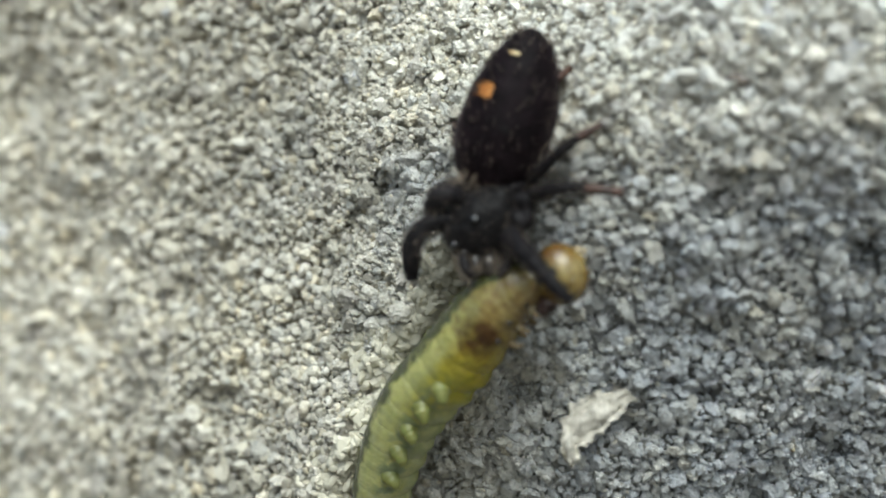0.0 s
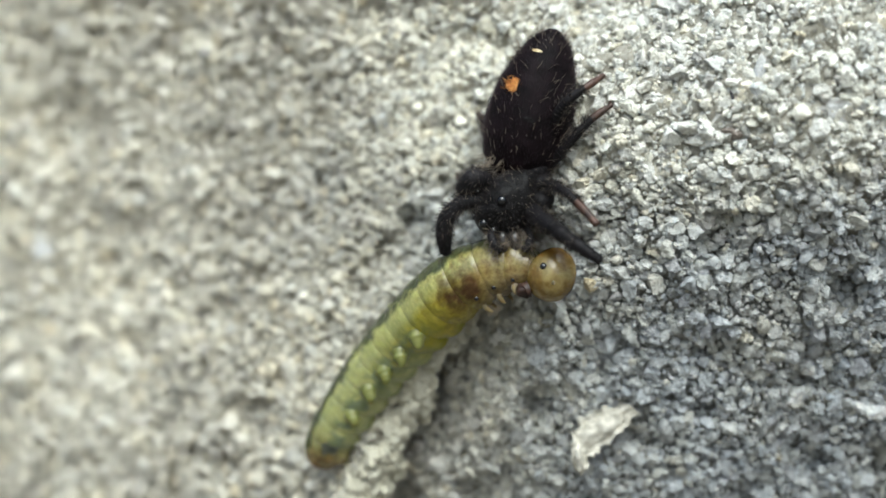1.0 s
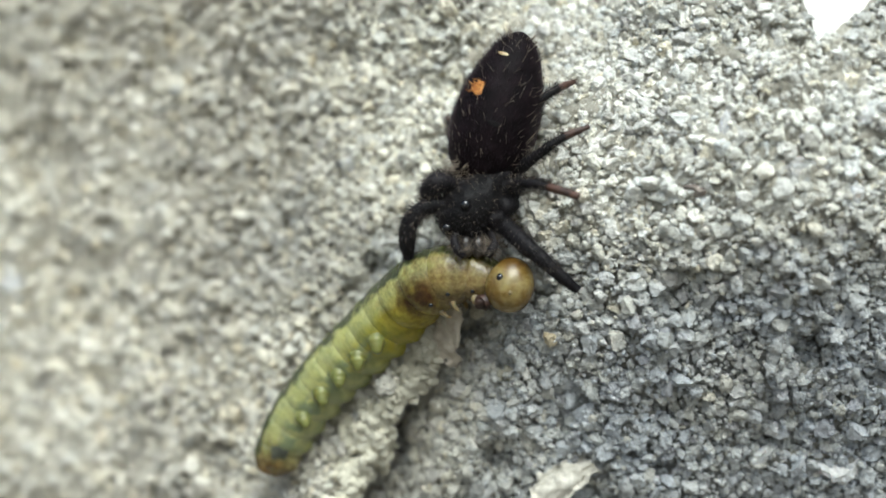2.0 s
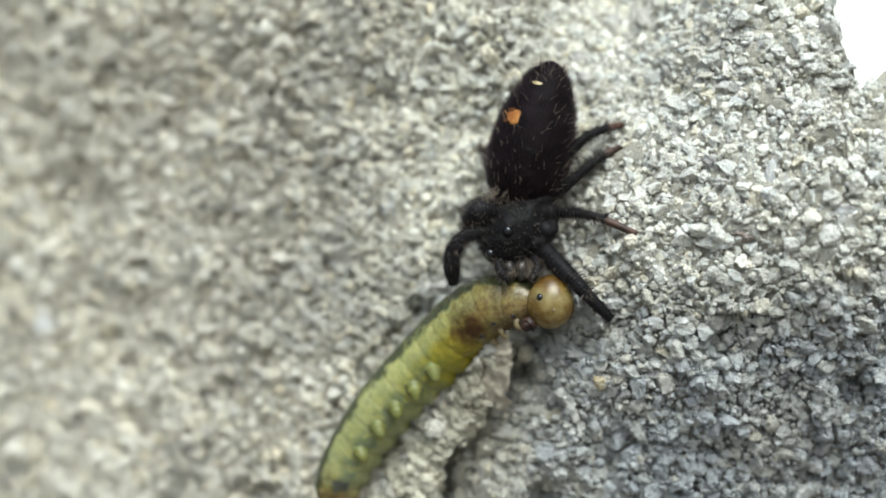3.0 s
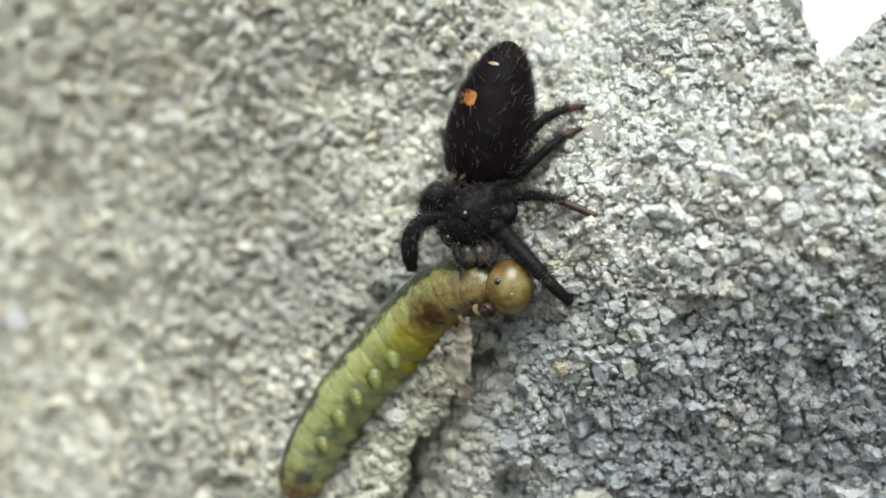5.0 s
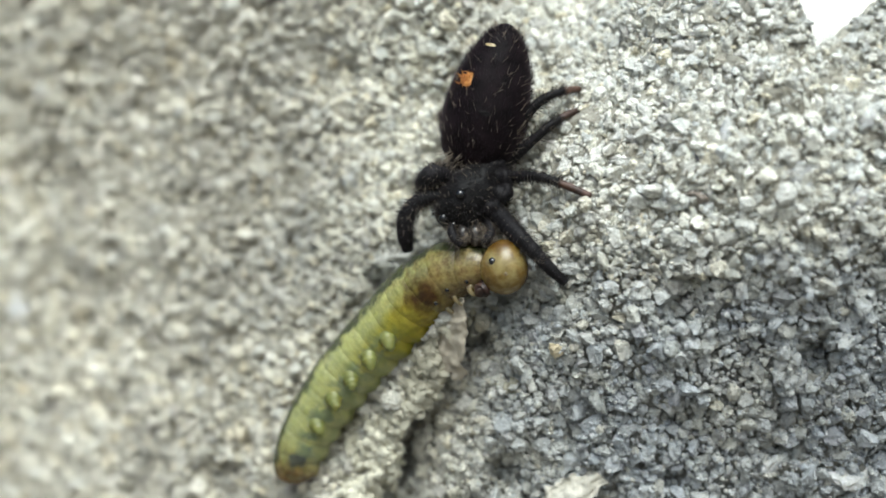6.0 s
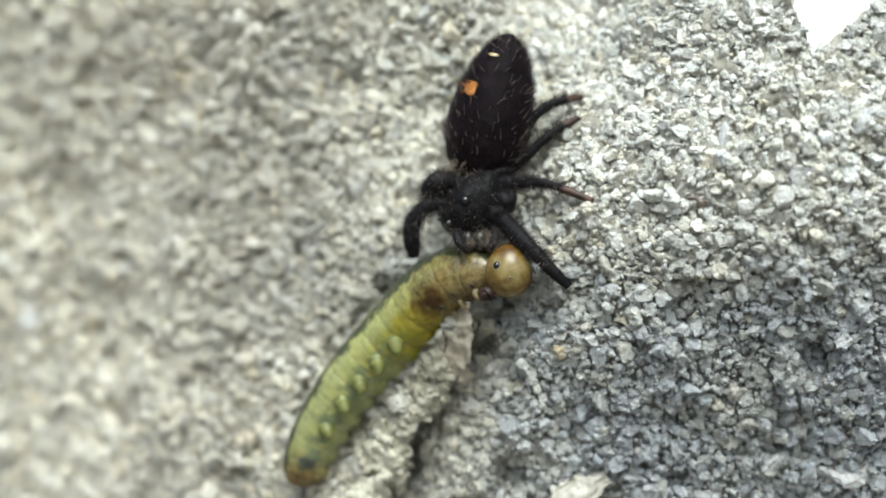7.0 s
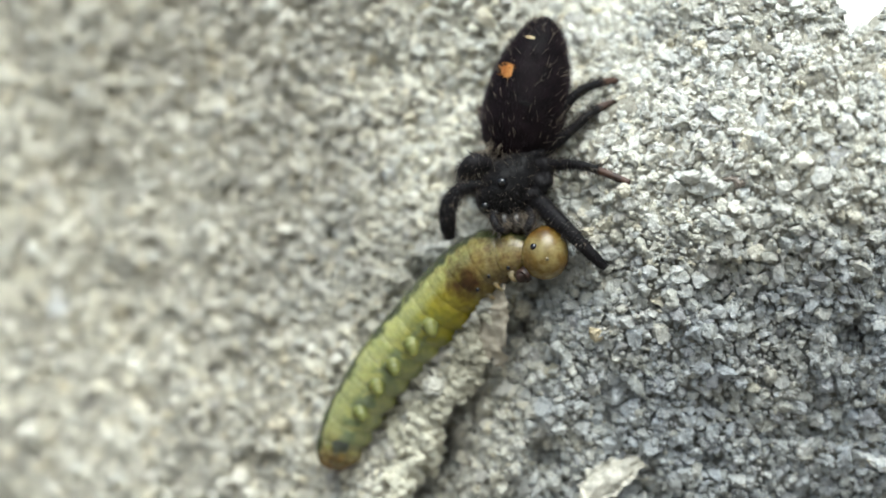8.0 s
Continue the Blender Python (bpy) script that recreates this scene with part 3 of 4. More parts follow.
def lone_stone(name, x, z, size, shape, material, label, turn=(0, 0, 0), sink=-0.05, category="stone"):
    """A stone of its own, set into the wall: size is its half extents in millimetres along x, y, z."""
    v, t = shape
    ob = mesh_object(name, v * np.array(size) * K, [tuple(f) for f in t], material, None, False)
    n = wall_normal(np.array([x]), np.array([z]))[0]
    p = np.array([x, float(wall_y(x, z)), z]) + n * min(size) * sink
    ob.matrix_world = pose(*(p * K), *turn)
    return tagged(ob, label, category)


def build_crust(parent):
    """The pale crumbly lip of mortar along the lower part of the corner line: low, granular, ragged towards the broken side."""
    r = np.random.default_rng(21)
    zs = np.arange(-21, -2.4, 0.1)
    us = np.linspace(0, 1, 33)
    n = len(us)
    verts, faces = [], []
    for z in zs:
        wide = 2.7 + 0.9 * min(1, max(0, -9 - z) / 3) + 0.7 * float(value_noise(z, 0, 2.2, 2.0)) + 0.3 * float(value_noise(z, 4, 0.7, 2.0))
        fade = min(1.0, (-2.4 - z) / 1.6)
        lip = 0.25 + 0.7 * float(value_noise(z, 9, 1.5, 4.0)) + 0.4 * float(value_noise(z, 2, 0.45, 4.0))
        for u in us:
            x = float(edge_x(z)) + lip * fade - u * wide * (0.35 + 0.65 * fade)
            y = float(wall_y(min(x, float(edge_x(z)) - 0.1), z, False)) + 0.55 * float(value_noise(x, z, 6.0))
            grain, own = cell_relief(np.array([x]), np.array([z]), 0.75, 14)
            lump = 0.26 * float(value_noise(x, z, 1.3, 8.0)) + 0.34 * float(np.sqrt(grain[0]) * (0.3 + own[0])) - 0.2 + 0.1 * float(value_noise(x, z, 0.25, 6.0))
            hole = max(0.0, float(value_noise(x, z, 1.2, 23.0)) - 0.30) * 2.6
            proud = 0.22 * fade * (1 - u) + 0.7 * lump - 0.9 * max(0, u - 0.35) - hole
            if u == 0:
                proud = -1.1
            verts.append((x * K, (y - proud) * K, z * K))
    for i in range(len(zs) - 1):
        for j in range(n - 1):
            faces.append((i * n + j, i * n + j + 1, (i + 1) * n + j + 1, (i + 1) * n + j))
    ob = mesh_object("mortar_lip", verts, faces, MAT_CRUST, parent, True, "pale cream crumbly mortar lip")
    shapes = rock_shapes(10, 51, 2)
    crumbs, tris, at = [], [], 0
    count = 1300
    rot, _ = turns(r, count)
    for k in range(count):
        i = int(r.integers(0, len(zs))) * n + 1 + int((n - 5) * r.random() ** 1.4)
        v, t = shapes[k % 10]
        crumbs.append((v * (0.16 + 0.38 * r.random() ** 1.8)) @ rot[k].T + np.array(verts[i]) / K + np.array((0, 0.1, 0)))
        tris.append(t + at)
        at += len(v)
    crumb = big_mesh("mortar_crumbs", np.concatenate(crumbs) * K, np.concatenate(tris), MAT_CRUMB)
    crumb.parent = parent
    crumb["kind"] = "stuff"
    build_flap(parent)
    return ob


def build_flap(parent):
    """A thin curled sheet of mortar that stands off the corner, with a serrated hanging edge and a small hole."""
    bm = bmesh.new()
    nu, nv = 34, 44
    grid = {}
    for side in (0, 1):
        for i in range(nu + 1):
            for j in range(nv + 1):
                u, v = i / nu, j / nv
                hang = -7.6 + 1.1 * (1 - u) + 0.45 * float(value_noise(u * 2.2, 0, 0.35, 5.0)) + 0.3 * float(value_noise(u * 2.2, 3, 0.13, 9.0))
                z = -2.6 + v * (hang + 2.6)
                right = 1.35 - 0.02 * (z + 4) + 0.22 * float(value_noise(z, 1, 0.5, 3.0)) + 0.12 * float(value_noise(z, 1, 0.2, 6.0))
                left = float(edge_x(z)) - 2.2
                x = left + u * (right - left)
                y = 1.1 + 1.2 * (1 - u) ** 1.2 * 3.0 - 0.42 * (z + 3) + 0.5 * u ** 6 - 0.35 * math.sin(v * math.pi) + 0.36 * float(value_noise(x, z, 1.1, 7.0)) + 0.22 * float(value_noise(x, z, 0.45, 11.0)) + 0.1 * float(value_noise(x, z, 0.2, 2.0))
                thick = 0.22 * (1 - 0.7 * max(abs(2 * u - 1), abs(2 * v - 1)) ** 6)
                grid[side, i, j] = bm.verts.new((x * K, (y + side * thick) * K, z * K))
    for side in (0, 1):
        for i in range(nu):
            for j in range(nv):
                u, v = (i + 0.5) / nu, (j + 0.5) / nv
                if ((u - 0.42) / 0.10) ** 2 + ((v - 0.45) / 0.13) ** 2 < 1 + 0.5 * float(value_noise(u, v, 0.07, 4.0)):
                    continue
                q = [grid[side, i, j], grid[side, i + 1, j], grid[side, i + 1, j + 1], grid[side, i, j + 1]]
                bm.faces.new(q if side == 0 else q[::-1])
    rim = [(i, 0) for i in range(nu)] + [(nu, j) for j in range(nv)] + [(i, nv) for i in range(nu, 0, -1)] + [(0, j) for j in range(nv, 0, -1)]
    for a, b in zip(rim, rim[1:] + rim[:1]):
        bm.faces.new((grid[0, a[0], a[1]], grid[1, a[0], a[1]], grid[1, b[0], b[1]], grid[0, b[0], b[1]]))
    bmesh.ops.recalc_face_normals(bm, faces=bm.faces)
    return part("mortar_flap", bm, MAT_FLAP, parent, "thin pinkish cream mortar flap with a ragged edge")


def build_flake():
    """A curled chip of dried lime that sticks to the wall."""
    bm = bmesh.new()
    n, m = 44, 18
    spine = [(-1.45, -2.35), (-1.35, -1.15), (-0.45, -0.05), (0.65, 0.75), (1.75, 1.55)]
    half = [0.3, 0.75, 1.05, 1.15, 0.75]
    rings = []
    for i in range(n):
        f = i / (n - 1) * 4
        cx, cz = np.interp(f, range(5), [p[0] for p in spine]), np.interp(f, range(5), [p[1] for p in spine])
        h = np.interp(f, range(5), half) + 0.25 * value_noise(f, 0, 0.35, 6.0)
        dx, dz = (0.75, -0.65)
        row = []
        for side in (1, -1):
            for j in range(m):
                u = -1 + 2 * j / (m - 1)
                if side < 0:
                    u = -u
                edge = h * (1 + 0.22 * value_noise(f * 2, u * 3, 0.5, 11.0) + 0.12 * value_noise(f * 2, u * 3, 0.2, 3.0))
                lift = 0.55 - 0.75 * abs(u) ** 1.6 + 0.35 * value_noise(f, u, 0.6, 2.0) + 0.15 * value_noise(f, u, 0.22, 5.0)
                if abs(u) > 0.8:
                    lift += 0.35
                row.append(bm.verts.new(((cx + u * edge * dx) * K, -(lift + 0.14 * side) * K, (cz + u * edge * dz) * K)))
        rings.append(row)
    w = len(rings[0])
    for i in range(n - 1):
        for j in range(w):
            bm.faces.new((rings[i][j], rings[i][(j + 1) % w], rings[i + 1][(j + 1) % w], rings[i + 1][j]))
    bm.faces.new(rings[0][::-1])
    bm.faces.new(rings[-1])
    bmesh.ops.recalc_face_normals(bm, faces=bm.faces)
    ob = part("lime_flake", bm, MAT_FLAKE, None)
    x, z = 7.45, -14.5
    ob.matrix_world = pose(x * K, (float(wall_y(x, z, False)) - 0.55) * K, z * K, -18, 0, 0)
    return tagged(ob, "curled off-white flake of dried lime stuck to the concrete", "flake")


# ---- spider ----
def tube(bm, points, radii, sides=10, bumps=0.0, seed=0):
    """A round limb along points (millimetres) with a radius at each; rounded ends."""
    pts, rad = [Vector(p) for p in points], list(radii)
    fine, fr = [], []
    for i in range(len(pts) - 1):
        for k in range(6):
            f = k / 6
            p0, p1, p2, p3 = pts[max(i - 1, 0)], pts[i], pts[i + 1], pts[min(i + 2, len(pts) - 1)]
            fine.append(0.5 * (2 * p1 + (p2 - p0) * f + (2 * p0 - 5 * p1 + 4 * p2 - p3) * f * f + (3 * p1 - p0 - 3 * p2 + p3) * f ** 3))
            fr.append(rad[i] * (1 - f) + rad[i + 1] * f)
    fine.append(pts[-1])
    fr.append(rad[-1])
    rings = []
    up = Vector((0, -1, 0.13)).normalized()
    for i, (p, q) in enumerate(zip(fine, fr)):
        t = (fine[min(i + 1, len(fine) - 1)] - fine[max(i - 1, 0)]).normalized()
        a = t.cross(up).normalized()
        b = t.cross(a).normalized()
        if i in (0, len(fine) - 1):
            q *= 0.55
        q *= 1 + bumps * noise.noise(Vector((i * 0.7, seed, 0)))
        rings.append([bm.verts.new((p + (a * math.cos(6.28319 * k / sides) + b * math.sin(6.28319 * k / sides)) * q) * K) for k in range(sides)])
    for r0, r1 in zip(rings, rings[1:]):
        for k in range(sides):
            bm.faces.new((r0[k], r0[(k + 1) % sides], r1[(k + 1) % sides], r1[k]))
    bm.faces.new(rings[0][::-1])
    bm.faces.new(rings[-1])
    bmesh.ops.recalc_face_normals(bm, faces=bm.faces)
    return fine, fr


def hair(bm, root, way, length, width):
    """One tapering, slightly bent hair, in millimetres."""
    way = way.normalized()
    a = way.cross(Vector((0.31, 0.2, 0.93))).normalized()
    b = way.cross(a)
    bend = a * (random.uniform(-0.3, 0.3) * length) + b * (random.uniform(-0.3, 0.3) * length)
    mid, tip = root + way * length * 0.55 + bend * 0.3, root + way * length + bend
    low = [bm.verts.new((root + (a * math.cos(k * 2.0944) + b * math.sin(k * 2.0944)) * width) * K) for k in range(3)]
    high = [bm.verts.new((mid + (a * math.cos(k * 2.0944) + b * math.sin(k * 2.0944)) * width * 0.7) * K) for k in range(3)]
    end = bm.verts.new(tip * K)
    for k in range(3):
        bm.faces.new((low[k], low[(k + 1) % 3], high[(k + 1) % 3], high[k]))
        bm.faces.new((high[k], high[(k + 1) % 3], end))


def egg(bm, centre, axis, length, wide, deep, profile, rough=0.0, nu=40, nv=36, front=Vector((0, -1, 0))):
    """A closed body of revolution, flattened, along an axis; profile(u) gives its radius from 0 to 1. Returns a function for its surface."""
    axis = axis.normalized()
    side = axis.cross(front).normalized()
    fr = side.cross(axis).normalized()

    def at(u, a):
        r = profile(u)
        p = centre + axis * (u - 0.5) * length + side * math.cos(a) * r * wide + fr * math.sin(a) * r * deep
        d = noise.noise(p * 1.3) * rough + noise.noise(p * 4.0) * rough * 0.4
        n = (side * math.cos(a) / wide + fr * math.sin(a) / deep).normalized()
        return p + n * d * min(1, r * 2), n
    rings = []
    for i in range(nu + 1):
        u = 0.5 - 0.5 * math.cos(math.pi * (0.01 + 0.98 * i / nu))
        rings.append([bm.verts.new(at(u, 6.28319 * k / nv)[0] * K) for k in range(nv)])
    for r0, r1 in zip(rings, rings[1:]):
        for k in range(nv):
            bm.faces.new((r0[k], r0[(k + 1) % nv], r1[(k + 1) % nv], r1[k]))
    bm.faces.new(rings[0][::-1])
    bm.faces.new(rings[-1])
    bmesh.ops.recalc_face_normals(bm, faces=bm.faces)
    return at, axis


def patch_on(at, u0, a0, du, da, lift, seed, shape):
    """A thin scale patch that follows a body's surface round (u0, a0)."""
    bm = bmesh.new()
    n, m = 7, 22
    c = bm.verts.new((at(u0, a0)[0] + at(u0, a0)[1] * lift) * K)
    rings = []
    for i in range(1, n):
        ring = []
        for k in range(m):
            th = 6.28319 * k / m
            q = i / (n - 1) * shape(th) * (1 + 0.16 * noise.noise(Vector((math.cos(th) * 2, math.sin(th) * 2, seed))))
            p, nn = at(u0 + du * q * math.sin(th), a0 + da * q * math.cos(th))
            drop = lift if i < n - 1 else -0.05
            ring.append(bm.verts.new((p + nn * drop) * K))
        rings.append(ring)
    for k in range(m):
        bm.faces.new((c, rings[0][k], rings[0][(k + 1) % m]))
    for r0, r1 in zip(rings, rings[1:]):
        for k in range(m):
            bm.faces.new((r0[k], r1[k], r1[(k + 1) % m], r0[(k + 1) % m]))
    bmesh.ops.recalc_face_normals(bm, faces=bm.faces)
    return bm


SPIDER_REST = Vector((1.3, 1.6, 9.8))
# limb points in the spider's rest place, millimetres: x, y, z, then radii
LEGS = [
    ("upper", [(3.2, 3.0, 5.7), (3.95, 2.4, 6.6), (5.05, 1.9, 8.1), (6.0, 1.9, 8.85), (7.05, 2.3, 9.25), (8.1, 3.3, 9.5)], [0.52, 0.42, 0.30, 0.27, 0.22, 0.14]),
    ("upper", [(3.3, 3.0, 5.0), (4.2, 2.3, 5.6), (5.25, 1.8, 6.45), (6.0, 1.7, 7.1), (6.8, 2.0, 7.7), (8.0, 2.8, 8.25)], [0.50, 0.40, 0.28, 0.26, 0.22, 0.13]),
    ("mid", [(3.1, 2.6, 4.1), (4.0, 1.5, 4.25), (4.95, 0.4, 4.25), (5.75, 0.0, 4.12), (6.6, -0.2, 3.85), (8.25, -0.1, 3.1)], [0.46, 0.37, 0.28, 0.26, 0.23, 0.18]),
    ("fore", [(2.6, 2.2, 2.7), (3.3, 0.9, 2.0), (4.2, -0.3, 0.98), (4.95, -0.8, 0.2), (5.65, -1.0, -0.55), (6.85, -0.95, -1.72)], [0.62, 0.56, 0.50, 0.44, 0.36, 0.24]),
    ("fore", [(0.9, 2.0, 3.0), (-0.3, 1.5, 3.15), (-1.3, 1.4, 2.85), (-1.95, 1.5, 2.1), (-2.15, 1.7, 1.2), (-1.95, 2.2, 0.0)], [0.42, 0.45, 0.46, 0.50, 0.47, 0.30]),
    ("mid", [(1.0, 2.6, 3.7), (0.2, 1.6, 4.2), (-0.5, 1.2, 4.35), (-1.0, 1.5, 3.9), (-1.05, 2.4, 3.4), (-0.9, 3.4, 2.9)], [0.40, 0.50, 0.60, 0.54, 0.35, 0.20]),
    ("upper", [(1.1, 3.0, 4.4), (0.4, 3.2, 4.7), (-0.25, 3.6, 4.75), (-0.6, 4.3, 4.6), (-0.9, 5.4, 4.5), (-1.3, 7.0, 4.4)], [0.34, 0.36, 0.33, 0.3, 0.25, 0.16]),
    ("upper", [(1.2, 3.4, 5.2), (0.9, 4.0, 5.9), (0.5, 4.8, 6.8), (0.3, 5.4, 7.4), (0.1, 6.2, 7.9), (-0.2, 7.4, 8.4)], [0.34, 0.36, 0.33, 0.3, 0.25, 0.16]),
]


def furry(bm, fine, fr, count, length, width, lean=0.5):
    for _ in range(count):
        i = random.randrange(1, len(fine) - 1)
        t = (fine[i + 1] - fine[i - 1]).normalized()
        a = t.cross(Vector((0.1, -1, 0.2))).normalized()
        b = t.cross(a)
        th = random.uniform(0, 6.283)
        n = a * math.cos(th) + b * math.sin(th)
        hair(bm, fine[i] + n * fr[i] * 0.95, n + t * lean, length * random.uniform(0.5, 1.2), width)


def build_spider():
    random.seed(11)
    root = new("jumping_spider")
    tagged(root, "black fuzzy jumping spider with an orange spot gripping a larva", "spider")
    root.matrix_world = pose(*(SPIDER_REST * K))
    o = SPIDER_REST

    def here(p):
        return Vector(p) - o
    # abdomen
    axis = Vector((2.0, -0.5, 8.4))
    centre = here((2.72, 2.6, 8.72))

    def belly(u):
        return max(0.0, math.sin(math.pi * u ** 0.75)) ** 0.52 * 1.0
    bm = bmesh.new()
    at, ax = egg(bm, centre, axis, 9.05, 2.48, 2.25, belly, 0.09)
    abdomen = part("abdomen", bm, MAT_BLACK, root, "velvety black egg-shaped abdomen")
    fur = bmesh.new()
    for _ in range(3600):
        u, a = random.uniform(0.03, 0.97), random.uniform(-0.4, 3.6)
        p, n = at(u, a)
        hair(fur, p, n * 0.55 + ax * 0.8 + Vector((random.uniform(-.3, .3), random.uniform(-.3, .3), random.uniform(-.3, .3))), random.uniform(0.14, 0.36), 0.010)
    part("fur", fur, MAT_FUR, abdomen, "short dark fur")
    pale = bmesh.new()
    for _ in range(150):
        u, a = random.uniform(0.05, 0.97), random.uniform(-0.3, 3.4)
        p, n = at(u, a)
        hair(pale, p, n * 0.9 + ax * 0.7 + Vector((random.uniform(-.5, .5), random.uniform(-.5, .5), random.uniform(-.5, .5))), random.uniform(0.45, 0.95), 0.015)
    for _ in range(70):
        u, a = random.uniform(0.03, 0.13), random.uniform(1.9, 3.6)
        p, n = at(u, a)
        hair(pale, p, n * 0.9 - ax * 0.6 + Vector((random.uniform(-.4, .4), -0.2, random.uniform(-.4, .4))), random.uniform(0.5, 0.95), 0.018)
    for _ in range(40):
        u, a = random.uniform(0.9, 0.985), random.uniform(0, 6.28)
        p, n = at(u, a)
        hair(pale, p, n * 0.6 + ax * 0.9, random.uniform(0.4, 0.8), 0.014)
    part("pale_hair", pale, MAT_GREYFUR, abdomen, "scattered pale hairs")
    spot = part("orange_spot", patch_on(at, 0.585, 2.33, 0.046, 0.22, 0.05, 1.0, lambda th: 1 + 0.15 * math.cos(3 * th + 0.6)), MAT_ORANGE, abdomen, "orange scale spot")
    bm = bmesh.new()
    for _ in range(60):
        p, n = at(0.585 + random.uniform(-.05, .05), 2.33 + random.uniform(-.2, .2))
        hair(bm, p, n * 0.8 + Vector((random.uniform(-.6, .6), -0.2, random.uniform(-.6, .6))), random.uniform(0.2, 0.5), 0.018)
    part("orange_hair", bm, MAT_ORANGE, spot)
    part("cream_mark", patch_on(at, 0.83, 2.05, 0.011, 0.24, 0.05, 2.0, lambda th: 1.0), MAT_CREAM, abdomen, "thin cream crescent mark")
    part("faint_spot", patch_on(at, 0.40, 1.62, 0.02, 0.14, 0.03, 3.0, lambda th: 1 + 0.2 * math.cos(2 * th)), MAT_CARAPACE, abdomen)
    # head and thorax in one shield
    axis2 = Vector((-2.3, -0.5, -2.9))
    centre2 = here((1.6, 1.8, 3.2))

    def shield(u):
        return max(0.0, math.sin(math.pi * u)) ** 0.42 * (0.82 + 0.22 * u)
    bm = bmesh.new()
    at2, ax2 = egg(bm, centre2, axis2, 4.8, 1.7, 1.65, shield, 0.16)
    carapace = part("carapace", bm, MAT_CARAPACE, root, "dull black hairy head shield")
    bm = bmesh.new()
    for _ in range(1700):
        p, n = at2(random.uniform(0.05, 0.95), random.uniform(-0.5, 3.7))
        hair(bm, p, n * 0.9 + ax2 * 0.5 + Vector((random.uniform(-.4, .4), random.uniform(-.4, .4), random.uniform(-.4, .4))), random.uniform(0.15, 0.42), 0.014)
    part("fur", bm, MAT_CHARFUR, carapace)
    bm = bmesh.new()
    for _ in range(110):
        p, n = at2(random.uniform(0.1, 0.95), random.uniform(0.2, 3.0))
        hair(bm, p, n * 0.9 + Vector((random.uniform(-.5, .5), random.uniform(-.5, .5), random.uniform(-.5, .5))), random.uniform(0.2, 0.5), 0.013)
    part("grey_hair", bm, MAT_GREYFUR, carapace)
    for u, a, size in ((0.52, 0.25, 0.18), (0.93, 1.1, 0.30), (0.93, 2.0, 0.30), (0.84, 2.6, 0.17)):
        p, n = at2(u, a)
        bm = bmesh.new()
        bmesh.ops.create_uvsphere(bm, u_segments=16, v_segments=10, radius=size * K, matrix=Matrix.Translation((p - n * size * 0.35) * K))
        part("eye", bm, MAT_EYE, carapace, "glossy black bead eye")
    # the large side eye: a glossy bead in a bare brown rim
    best = min(((u / 60, a / 20) for u in range(15, 55) for a in range(0, 62)), key=lambda ua: (at2(*ua)[0] - here((1.0, 0.1, 3.26))).length)
    p, n = at2(*best)
    for name, size, out, mat in (("eye_rim", 0.38, -0.16, MAT_LEG), ("eye", 0.28, 0.08, MAT_EYE)):
        bm = bmesh.new()
        bmesh.ops.create_uvsphere(bm, u_segments=16, v_segments=10, radius=size * K, matrix=Matrix.Translation((p + n * out) * K))
        part(name, bm, mat, carapace, "glossy black bead eye" if name == "eye" else "bare brown rim of the eye")
    bm = bmesh.new()
    tube(bm, [here((1.9, 2.6, 5.2)), here((1.9, 2.5, 4.7)), here((1.9, 2.3, 4.2))], [0.55, 0.5, 0.6], 12)
    part("waist", bm, MAT_CARAPACE, root)
    for p, size in (((2.95, 1.9, 4.95), 0.62), ((3.4, 1.6, 4.2), 0.66), ((3.3, 1.3, 3.3), 0.68), ((2.75, 1.1, 2.5), 0.62), ((0.35, 1.8, 3.55), 0.5), ((0.55, 1.6, 2.6), 0.5)):
        bm = bmesh.new()
        at3, ax3 = egg(bm, here(p), Vector((p[0] - 1.8, -0.4, 0.3)), size * 2.3, size, size, lambda u: max(0.0, math.sin(math.pi * u)) ** 0.5, 0.24, 18, 18)
        for _ in range(380):
            q, n = at3(random.uniform(0.1, 0.9), random.uniform(0, 6.28))
            hair(bm, q, n + Vector((random.uniform(-.5, .5), random.uniform(-.5, .5), random.uniform(-.5, .5))), random.uniform(0.18, 0.48), 0.012)
        part("hip", bm, MAT_LEG, root, "dark fuzzy hip of a leg")
    # jaws and palps
    for dx in (-0.36, 0.34):
        bm = bmesh.new()
        tube(bm, [here((1.5 + dx, 1.3, 1.6)), here((1.55 + dx, 0.9, 1.0)), here((1.65 + dx, 0.8, 0.3))], [0.36, 0.42, 0.26], 12, 0.1)
        part("jaw", bm, MAT_FANG, root, "dark brown jaw biting the larva")
    for pts in ([(0.9, 1.3, 1.9), (0.55, 0.6, 1.3), (0.75, 0.3, 0.7), (1.15, 0.3, 0.35)], [(2.4, 1.3, 1.9), (2.75, 0.5, 1.35), (2.65, 0.1, 0.85), (2.35, 0.1, 0.45)]):
        bm = bmesh.new()
        fine, fr = tube(bm, [here(p) for p in pts], [0.22, 0.25, 0.27, 0.22], 10, 0.1)
        palp = part("palp", bm, MAT_LEG, root)
        bm = bmesh.new()
        furry(bm, fine[4:], fr[4:], 150, 0.6, 0.012)
        part("palp_hair", bm, MAT_PALP, palp, "pale bristly palp hairs")
    bm = bmesh.new()
    for _ in range(80):
        p = here((random.uniform(1.2, 2.6), random.uniform(0.2, 0.8), random.uniform(0.7, 1.7)))
        hair(bm, p, Vector((random.uniform(-.3, .9), random.uniform(-0.9, 0.1), -0.9)), random.uniform(0.3, 0.75), 0.012)
    part("face_hair", bm, MAT_PALP, root, "pale face bristles")
